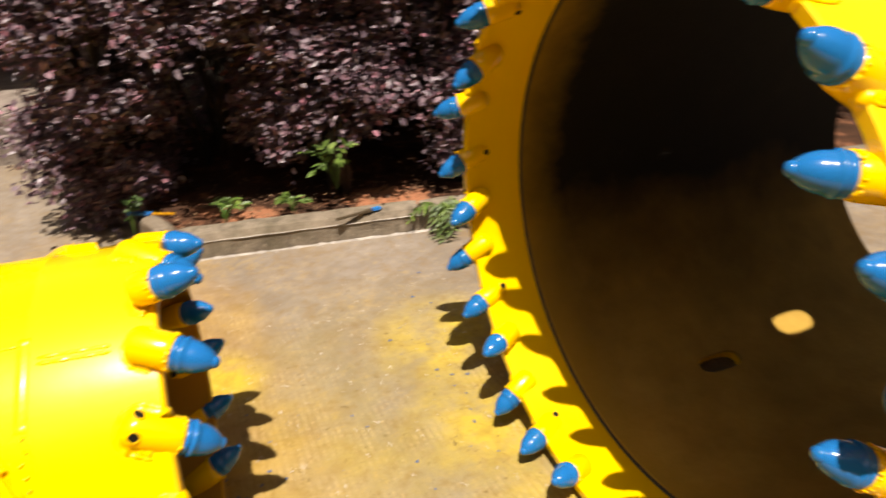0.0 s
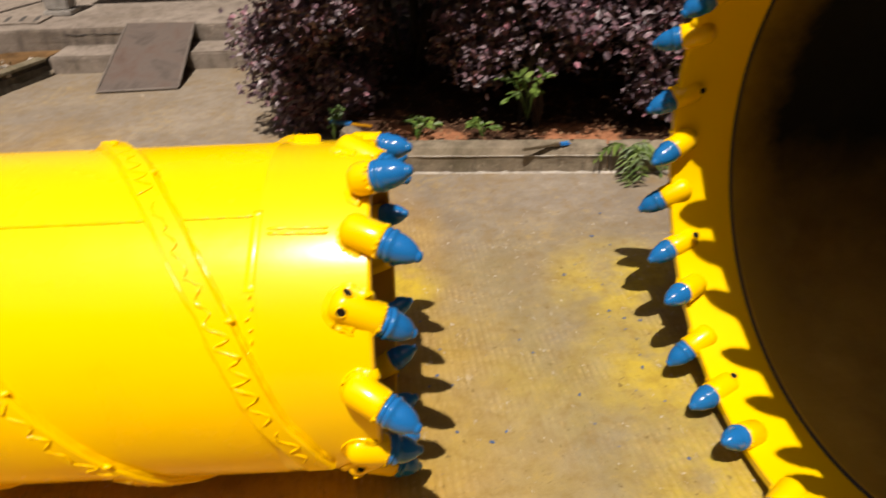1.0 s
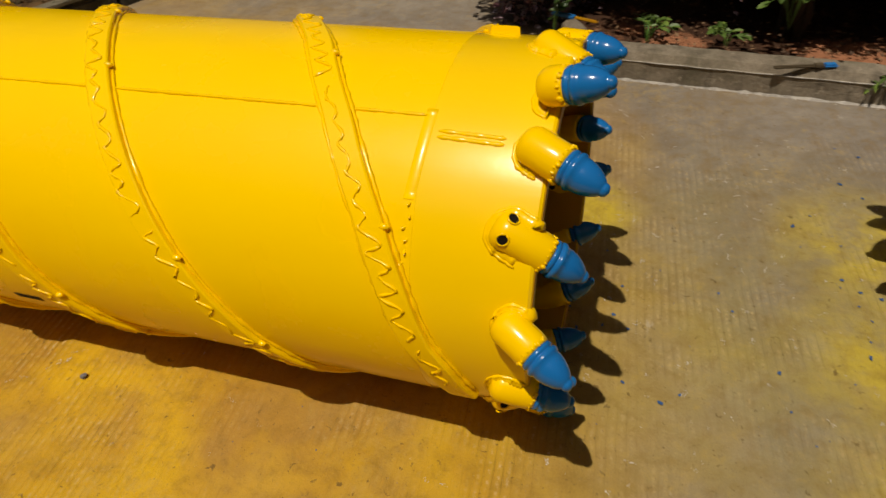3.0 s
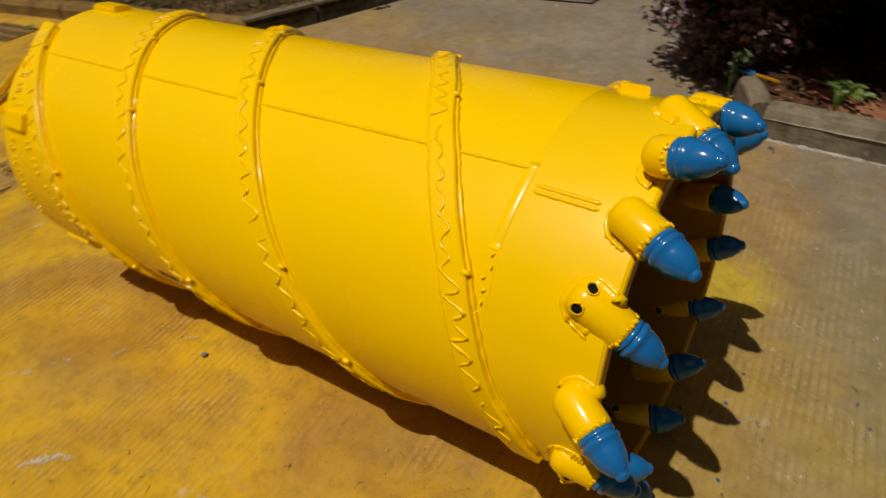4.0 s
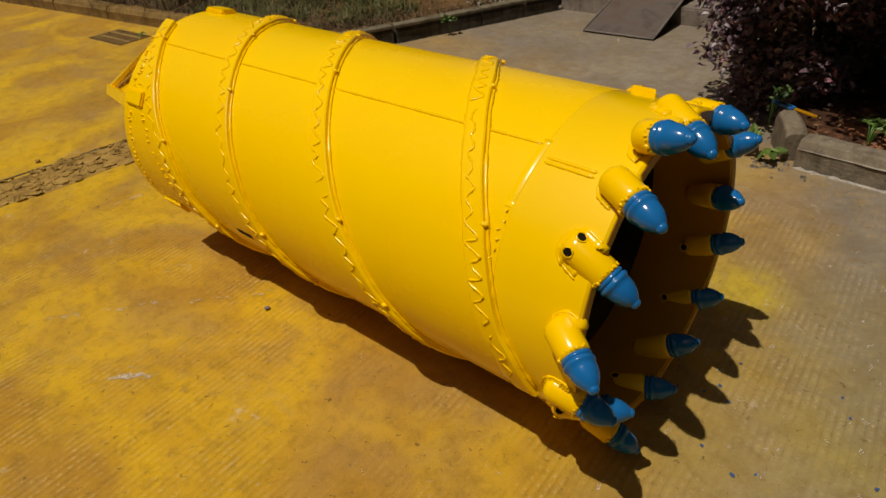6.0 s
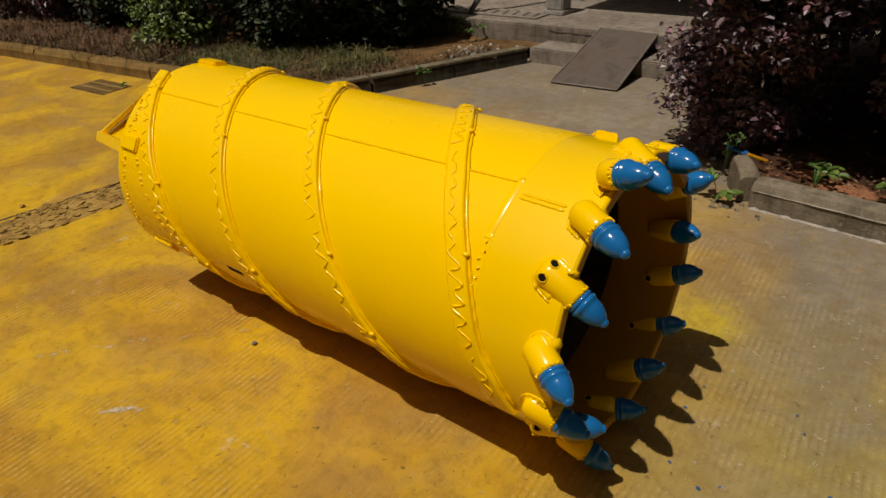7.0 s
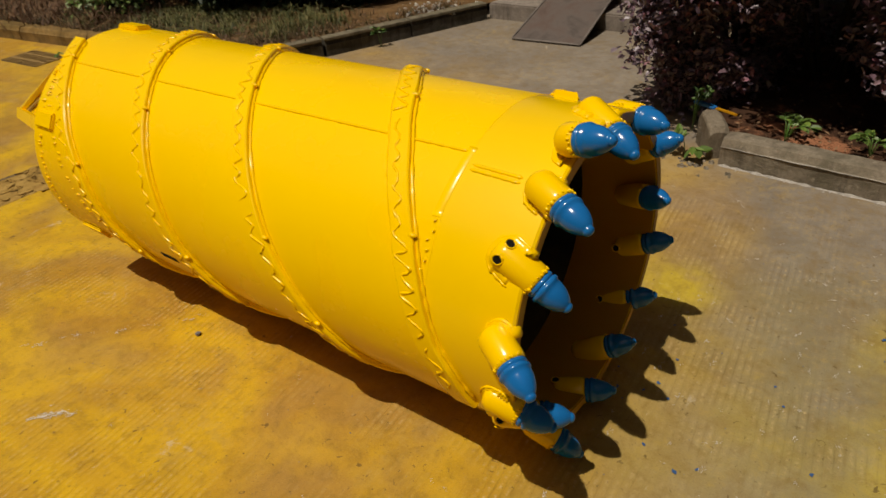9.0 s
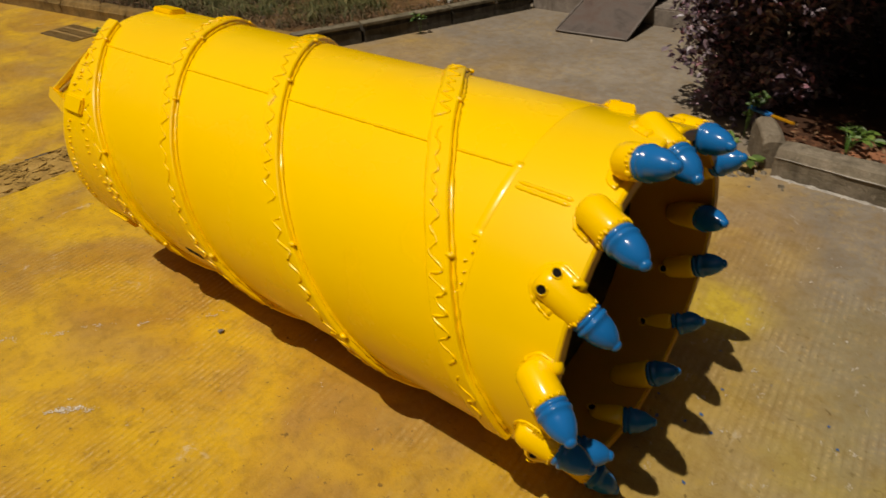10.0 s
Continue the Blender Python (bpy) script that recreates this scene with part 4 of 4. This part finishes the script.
rng = random.Random(11)
spots = []
for _ in range(520):
    x = rng.uniform(-11, -3.5)
    y = bed_line(x) + 0.05 + abs(rng.gauss(0, 0.42))
    if x > -3.75 + (y - 3.57) * 0.3 or y > 4.9:
        continue
    spots.append((x, y, 0.08, 0.06))
stuff("dry_grass", *blades(spots, 26, 0.10, 0.0034, rng, 1.9), DRY, "thin dry yellow-brown grass over the bed", "grass")
spots = [(rng.uniform(-6.6, -3.75), 0, 0.09, 0.07) for _ in range(60)]
spots = [(x, bed_line(x) + rng.uniform(0.2, 0.95), z, r) for x, y, z, r in spots if x < -3.95]
spots += [(x, bed_line(x) + rng.uniform(0.1, 1.0), 0.09, 0.06) for x in [rng.uniform(-6.2, -4.0) for _ in range(90)]]
stuff("green_grass", *blades(spots, 26, 0.12, 0.0040, rng, 1.6), OLIVE, "green grass tufts in front of the shrubs", "grass")


spots = [(x, bed_line(x) + rng.uniform(0.12, 0.75), 0.08, 0.09) for x in [rng.uniform(-9.5, -5.7) for _ in range(110)]]
stuff("dry_bracken", *blades(spots, 30, 0.20, 0.0045, rng, 1.7), RUST, "rusty brown dry bracken in front of the shrubs", "bracken")


def litter(n, area, size, mat, label, seed):
    rng = random.Random(seed)
    verts, faces = [], []
    for _ in range(n):
        x, y, z = area(rng)
        a = rng.uniform(0, 6.28)
        d, s = Vector((math.cos(a), math.sin(a), rng.uniform(-0.2, 0.5))), Vector((-math.sin(a), math.cos(a), rng.uniform(-0.3, 0.3)))
        L = size * rng.uniform(0.5, 1.4)
        p = Vector((x, y, z + 0.008))
        o = len(verts)
        verts += [p, p + d * L * 0.5 + s * L * 0.3, p + d * L, p + d * L * 0.5 - s * L * 0.3 + Vector((0, 0, 0.004))]
        faces += [(o, o + 1, o + 2), (o, o + 2, o + 3)]
    return stuff("leaf_litter", verts, faces, mat, label, "leaf litter")


litter(900, lambda r: (r.uniform(-0.55, 3.0), 3.44 + abs(r.gauss(0, 0.35)), 0.100 + r.uniform(0, 0.02)), 0.022, LITTER, "fallen brown leaves on the red soil", 3)


def road_litter(r):
    x = r.uniform(-10.5, -3.6)
    return x, min(bed_line(x) + 0.06 + abs(r.gauss(0, 0.4)), 4.9 + 0 * x), 0.10 + r.uniform(0, 0.03)


litter(3200, road_litter, 0.030, LITTER, "dry fallen leaves over the road bed", 4)


def weed(x, y, z, r, h, n, size, label, mat, seed, droop=0.0):
    rng = random.Random(seed)
    w = thing("weed", pose(x, y, z), label, "weed", "green weeds at the kerbs")
    stems, verts, faces = [], [], []
    for k in range(max(2, n // 9)):
        a = rng.uniform(0, 6.28)
        tip = Vector((r * math.cos(a) * rng.uniform(0.4, 1), r * math.sin(a) * rng.uniform(0.4, 1) - droop * 0.6, h * rng.uniform(0.4, 1) - droop * rng.uniform(0, 1) * h))
        knee = tip * 0.5 + Vector((0, 0, h * 0.3))
        pts = [Vector((0, 0, -0.02)), knee * 0.6 + Vector((0, 0, 0.02)), knee, (knee + tip) / 2 + Vector((0, 0, 0.01)), tip]
        stems.append(tube(pts, 0.0022, 5, 0.1, k))
        for j in range(9):
            q = 0.35 + 0.65 * j / 8
            p = knee.lerp(tip, (q - 0.35) / 0.65)
            b = rng.uniform(0, 6.28)
            d = (Vector((math.cos(b), math.sin(b), rng.uniform(-0.5, 0.4))) + (tip - knee).normalized() * 0.6).normalized()
            s = d.cross(Vector((rng.gauss(0, 0.3), rng.gauss(0, 0.3), 1))).normalized()
            L = size * rng.uniform(0.6, 1.2)
            u = s.cross(d)
            o = len(verts)
            verts += [p, p + d * L * 0.35 + s * L * 0.24 + u * L * 0.06, p + d * L * 0.7 + s * L * 0.2, p + d * L - u * L * 0.1, p + d * L * 0.7 - s * L * 0.2, p + d * L * 0.35 - s * L * 0.24 + u * L * 0.06]
            faces += [(o, o + 1, o + 2, o + 3), (o, o + 3, o + 4, o + 5)]
    for st in stems:
        part("stem", mesh_of("stem", *st, GREEN, True), GREEN, w)
    part("foliage", mesh_of("foliage", verts, faces, mat), mat, w)


def fern(x, y, z, n, length, label, seed):
    """Arching fronds with long paired leaflets, hanging down over the edge."""
    rng = random.Random(seed)
    w = thing("fern", pose(x, y, z), label, "fern")
    for k in range(n):
        a = -math.pi / 2 + rng.gauss(0, 0.95)
        L = length * rng.uniform(0.55, 1.15)
        d = Vector((math.cos(a), math.sin(a), 0))
        rise = rng.uniform(0.35, 1.0)
        pts = [d * L * t + Vector((0, 0, L * (rise * t - 1.25 * t * t))) for t in (0, 0.15, 0.3, 0.45, 0.6, 0.75, 0.9, 1.0)]
        verts, faces = tube(pts, 0.0018, 5, 0.1, k)
        side = Vector((-d.y, d.x, 0))
        for i in range(7):
            t = 0.16 + 0.14 * i
            p = d * L * t + Vector((0, 0, L * (rise * t - 1.25 * t * t)))
            for sg in (-1, 1):
                q = (side * sg + d * rng.uniform(0.3, 0.9) + Vector((0, 0, rng.uniform(-0.7, 0.1)))).normalized()
                u = q.cross(d).cross(q).normalized()
                l = 0.066 * (1.1 - 0.8 * abs(t - 0.45)) * rng.uniform(0.7, 1.2)
                o = len(verts)
                verts += [p, p + q * l * 0.3 + u * l * 0.14, p + q * l * 0.65 + u * l * 0.12 - Vector((0, 0, l * 0.06)), p + q * l - Vector((0, 0, l * 0.22)), p + q * l * 0.65 - u * l * 0.12 - Vector((0, 0, l * 0.06)), p + q * l * 0.3 - u * l * 0.14]
                faces += [(o, o + 1, o + 2, o + 3), (o, o + 3, o + 4, o + 5)]
        part("frond", mesh_of("frond", verts, faces, BUSH), BUSH, w)


fern(0.80, 3.335, 0.125, 11, 0.19, "green fern hanging down over the kerb", 1)
weed(-0.665, 3.285, 0.0, 0.06, 0.12, 12, 0.070, "small green weed at the foot of the kerb", BUSH, 2)
weed(-3.44, 3.90, 0.0, 0.05, 0.16, 30, 0.045, "small green weed against the dark kerb", GREEN, 3)
weed(-0.285, 3.465, 0.11, 0.13, 0.12, 60, 0.050, "bright green seedling in red soil", BUSH, 4)
weed(0.06, 3.50, 0.11, 0.10, 0.11, 45, 0.046, "bright green seedling in red soil", BUSH, 5)
weed(0.30, 3.52, 0.22, 0.17, 0.30, 80, 0.056, "leafy green weed growing through the shrub", BUSH, 6)
weed(-0.74, 3.50, 0.06, 0.08, 0.22, 50, 0.045, "green climber beside the broken kerb", FERN, 7)
weed(0.78, 3.45, 1.30, 0.20, 0.25, 130, 0.065, "light green sprig among the purple leaves", GREEN, 8)
weed(-4.30, 5.15, 0.10, 0.16, 0.20, 70, 0.06, "green weed beside the porch", GREEN, 9)
shrub("green_shrub", -6.30, 3.12, 0.08, 0.55, 0.26, 0.60, 70, 16, 0.055, BUSH, "low light green bush in front of dark shrubs", 301, 0.1, "shrubs along the road bed")
weed(-3.95, 5.10, 0.10, 0.14, 0.16, 50, 0.05, "green weed beside the porch", GREEN, 10)


# ---- small things ----
def brush(x, y, z, rz, handle_mat, ferrule_mat, dipped, label):
    b = thing("paint_brush", pose(x, y, z, rz=rz), label, "paint brush")
    part("handle", box(-0.20, 0.001 - dipped, -0.009, 0.009, 0.0, 0.012, 0.004), handle_mat, b)
    part("ferrule", box(-dipped, 0.002, -0.014, 0.014, -0.001, 0.014, 0.003), ferrule_mat, b)
    part("bristles", box(0.0, 0.055, -0.018, 0.018, -0.001, 0.013, 0.006), BLUE_BRISTLE, b)


brush(0.455, 3.345, 0.133, 20, IRON, IRON, 0.036, "paint brush with wet blue bristles on the kerb")
brush(-0.715, 3.550, 0.172, 163, SHADED_YELLOW, BLUE_BRISTLE, 0.075, "paint brush with blue bristles and a yellow handle")


def grate():
    g = thing("drain_grate", pose(-5.90, 2.197, 0.0, rz=9), "rusty iron drain grate set in the concrete", "drain grate")
    # thin dark sheet paints the shade below the bars
    part("pit_shade", box(-0.262, 0.262, -0.150, 0.150, 0.0008, 0.0022), SHADE_AND_JOINT, g)
    for y in (-0.056, 0.056):
        part("rail", box(-0.262, 0.262, y - 0.010, y + 0.010, 0.0024, 0.010, 0.002), DUSTY, g)
    for k in range(17):
        x = -0.256 + 0.512 * k / 16
        part("bar", box(x - 0.0075, x + 0.0075, -0.148, 0.148, 0.0024, 0.0085, 0.002), DUSTY, g)


grate()
weed(-5.70, 2.31, 0.0, 0.05, 0.05, 20, 0.03, "low green weed at the edge of the grate", GREEN, 12)


def strip(name, x0, x1, y0, y1, z, mat, label, seed, step=0.05, rag=0.04):
    n = int((y1 - y0) / step)
    verts, faces = [], []
    for i in range(n + 1):
        y = y0 + step * i
        for k in range(6):
            t = k / 5
            x = x0 + (x1 - x0) * t
            edge = 1 if k in (0, 5) else 0
            x += rag * (1.6 * noise.noise(Vector((y * 2.2, t * 3 + seed, 0))) + 0.8 * noise.noise(Vector((y * 9, t * 3 + seed, 5))))
            verts.append((x, y, 0.001 if edge else z * (0.6 + 0.8 * abs(noise.noise(Vector((x * 9, y * 9, seed)))))))
    for i in range(n):
        for k in range(5):
            faces.append((i * 6 + k, i * 6 + k + 1, i * 6 + k + 7, i * 6 + k + 6))
    ob = part(name, mesh_of(name, verts, faces, mat), mat, None)
    return tagged(ob, label, "ground", kind="structure")


strip("mud_strip", -3.472, -3.135, -2.0, 2.4, 0.010, MUD, "strip of dried cracked mud across the concrete joint", 2)
def mud_flakes(n, seed):
    """Curled plates of dried mud lying along the joint."""
    rng = random.Random(seed)
    verts, faces = [], []
    for _ in range(n):
        x, y = -3.305 + 0.165 * max(-1, min(1, rng.gauss(0, 0.55))), rng.uniform(-0.9, 2.3)
        L, W, h = rng.uniform(0.015, 0.050), rng.uniform(0.008, 0.024), rng.uniform(0.005, 0.010)
        a = math.pi / 2 + rng.gauss(0, 0.6)
        d, s = Vector((math.cos(a), math.sin(a), rng.gauss(0, 0.10))), Vector((-math.sin(a), math.cos(a), rng.gauss(0, 0.16)))
        c, o = Vector((x, y, h)), len(verts)
        rim = []
        for k in range(8):
            b = 2 * math.pi * k / 8
            q = rng.uniform(0.7, 1.2)
            rim.append(c + d * L * q * math.cos(b) + s * W * q * math.sin(b) + Vector((0, 0, 0.006 * q * math.cos(b) ** 2)))
        verts += rim + [p - Vector((0, 0, 0.003)) for p in rim]
        faces += [tuple(range(o, o + 8)), tuple(range(o + 15, o + 7, -1))] + [(o + k, o + 8 + k, o + 8 + (k + 1) % 8, o + (k + 1) % 8) for k in range(8)]
    return stuff("mud_flakes", verts, faces, MUD, "curled flakes of dried brown mud along the joint", "dried mud")


mud_flakes(460, 61)
strip("joint", -3.492, -3.478, -2.5, 2.6, 0.004, SHADE_AND_JOINT, "dark joint line in the concrete", 3, 0.1, 0.006)


def splats(spots, seed, mat, name, label, z=0.0022):
    """Flat uneven patches on the ground."""
    rng = random.Random(seed)
    verts, faces = [], []
    for x, y, r, stretch, ang in spots:
        n = 11
        o = len(verts)
        for k in range(n):
            a = 2 * math.pi * k / n
            q = r * rng.uniform(0.55, 1.25)
            u, w = q * math.cos(a) * stretch, q * math.sin(a)
            verts.append((x + u * math.cos(ang) - w * math.sin(ang), y + u * math.sin(ang) + w * math.cos(ang), z + rng.uniform(0, 0.0006)))
        faces.append(tuple(range(o, o + n)))
    return stuff(name, verts, faces, mat, label, "paint mark")


rng = random.Random(31)
marks = [(-1.49 + 0.022 * k + rng.gauss(0, 0.004), 0.49 + 0.028 * k + rng.gauss(0, 0.008), rng.uniform(0.004, 0.010), 1.7, rng.uniform(0.3, 1.3)) for k in (0, 0.3, 0.9, 1.1, 1.8, 2.4, 2.6, 3.3, 3.8, 4.0)]
marks += [(-1.95 + 0.075 * k + rng.gauss(0, 0.01), 0.52 + 0.10 * k + rng.gauss(0, 0.012), rng.uniform(0.002, 0.007), 2.4, rng.uniform(0.2, 1.4)) for k in (-0.6, -0.3, 0, 0.1, 0.25, 0.8, 1.3, 1.38, 2, 2.1, 2.3, 2.9, 3.4, 3.55, 3.62, 4.3, 4.5, 4.56, 5.2, 5.6, 5.9, 6.0)]
marks += [(rng.uniform(-1.9, 1.0), rng.uniform(0.5, 3.0), rng.uniform(0.0012, 0.004), rng.uniform(1, 3), rng.uniform(0, 3)) for _ in range(150)]
marks += [(rng.uniform(-0.25, 1.0), rng.uniform(0.9, 2.9), rng.uniform(0.0015, 0.0048), rng.uniform(1, 2.5), rng.gauss(1.76, 0.4)) for _ in range(260)]
flecks = []
for x, y, r, stretch, ang in marks:
    for _ in range(3 + int(r * 2200)):
        u, w = rng.gauss(0, r * stretch * 0.8), rng.gauss(0, r * 0.8)
        flecks.append((x + u * math.cos(ang) - w * math.sin(ang), y + u * math.sin(ang) + w * math.cos(ang), r * rng.uniform(0.10, 0.34), rng.uniform(1.0, 2.2), ang + rng.gauss(0, 0.5)))
splats(flecks, 5, WHITE, "white_scuffs", "small white scuffs and paint spots on concrete")
chips = [(rng.gauss(0.50, 0.09), rng.gauss(2.15, 0.38), rng.uniform(0.0025, 0.0065), rng.uniform(1, 1.8), rng.uniform(0, 3)) for _ in range(22)]
chips += [(rng.gauss(-0.02, 0.10), rng.gauss(1.78, 0.16), rng.uniform(0.0020, 0.006), rng.uniform(1, 1.8), rng.uniform(0, 3)) for _ in range(14)]
splats(chips, 6, CHIP, "blue_paint_chips", "blue paint drips scattered on the concrete", 0.003)

bmp = bmesh.new()
bmesh.ops.create_icosphere(bmp, subdivisions=2, radius=0.010)
for v in bmp.verts:
    v.co += noise.noise_vector(v.co * 90) * 0.004
    v.co.z *= 0.7

def crumbs(n, spot, size, mat, name, label, seed):
    """Small broken lumps lying on the ground."""
    rng = random.Random(seed)
    verts, faces = [], []
    for _ in range(n):
        x, y, z = spot(rng)
        r = size * rng.uniform(0.3, 1.0) ** 1.5
        a = rng.uniform(0, 6.28)
        o = len(verts)
        for k in range(5):
            b = a + 1.2566 * k
            q = r * rng.uniform(0.6, 1.2)
            verts.append((x + q * math.cos(b), y + q * math.sin(b), z - 0.001))
        for k in range(5):
            b = a + 0.5 + 1.2566 * k
            q = r * rng.uniform(0.35, 0.8)
            verts.append((x + q * math.cos(b), y + q * math.sin(b), z + r * rng.uniform(0.35, 0.9)))
        faces += [(o + k, o + (k + 1) % 5, o + 5 + (k + 1) % 5, o + 5 + k) for k in range(5)] + [tuple(range(o + 5, o + 10))]
    return stuff(name, verts, faces, mat, label, "rubble")


crumbs(380, lambda r: (lambda u: (u, 3.296 + (u + 0.520) * 0.0155 - 0.006 - abs(r.gauss(0, 0.012)), 0.0))(r.uniform(-0.5, 4.2)), 0.006, MORTAR, "mortar_crumbs", "pale crumbs of mortar along the foot of the kerb", 51)
crumbs(34, lambda r: (r.gauss(-0.60, 0.09), r.gauss(3.24, 0.05), 0.0), 0.020, KERB, "rubble", "broken bits of concrete beside the kerb end", 52)
crumbs(70, lambda r: (r.gauss(-3.62, 0.14), r.gauss(4.72, 0.14), 0.10), 0.03, MORTAR, "rubble", "white rubble on the soil beside the path", 53)
crumbs(500, lambda r: (r.uniform(-3.5, 1.6), r.uniform(-0.2, 3.2), 0.0), 0.0035, PEBBLE, "grit", "loose grit scattered over the yard", 54)
crumbs(60, lambda r: (r.gauss(-3.34, 0.10), r.uniform(-1.5, 2.3), 0.006), 0.018, MUD, "mud_crumbs", "lumps of dried mud on the strip", 55)
pb = part("pebble", bmp, PEBBLE, None)
pb.location = (-1.422, 1.042, 0.007)
tagged(pb, "small grey pebble lying on the concrete", "pebble")

pb2 = thing("concrete_block", pose(-3.55, 5.87, 0.25, rz=5.5), "grey concrete pillar base standing on the porch", "block")
part("foot", box(-0.115, 0.115, -0.11, 0.11, 0.0, 0.045, 0.008), STONE, pb2)
part("shaft", box(-0.095, 0.095, -0.09, 0.09, 0.045, 0.62, 0.012), STONE, pb2)

dr = thing("slotted_drain", pose(-4.163, 5.60, 0.252, rz=5.5), "concrete drain cover with a row of slots", "drain cover")
part("cover", box(-0.66, 0.60, -0.16, 0.16, 0.0, 0.012, 0.004), STEP, dr)
for k in range(10):
    # dark strip on the uncut cover paints a slot's shade
    sl = part("slot", box(-0.017, 0.017, -0.095, 0.095, 0.0105, 0.0135, 0.001), SHADE_AND_JOINT, dr)
    sl.matrix_local = pose(-0.58 + 0.122 * k, 0, 0, rz=14)

pp = thing("leaning_pipe", pose(-4.38, 5.30, 0.09), "dark grey plastic pipe leaning over the porch edge", "pipe")
part("pipe", mesh_of("pipe", *tube([Vector((0, 0, 0)), Vector((0.10, 0.25, 0.35)), Vector((0.22, 0.55, 0.80)), Vector((0.36, 0.90, 1.35)), Vector((0.5, 1.25, 1.9))], 0.035, 12), PIPE, True), PIPE, pp)
cr = thing("step_crack", pose(-3.25, 4.985, 0, rz=5.5), "dark crack along the porch riser", "crack", kind="structure")
part("crack", mesh_of("crack", *tube([Vector((0.02 + 0.04 * k, 0.3385, 0.205 + 0.012 * noise.noise(Vector((k * 0.6, 0, 0))))) for k in range(22)], 0.004, 5, 0.5, 3), SHADE_AND_JOINT), SHADE_AND_JOINT, cr)
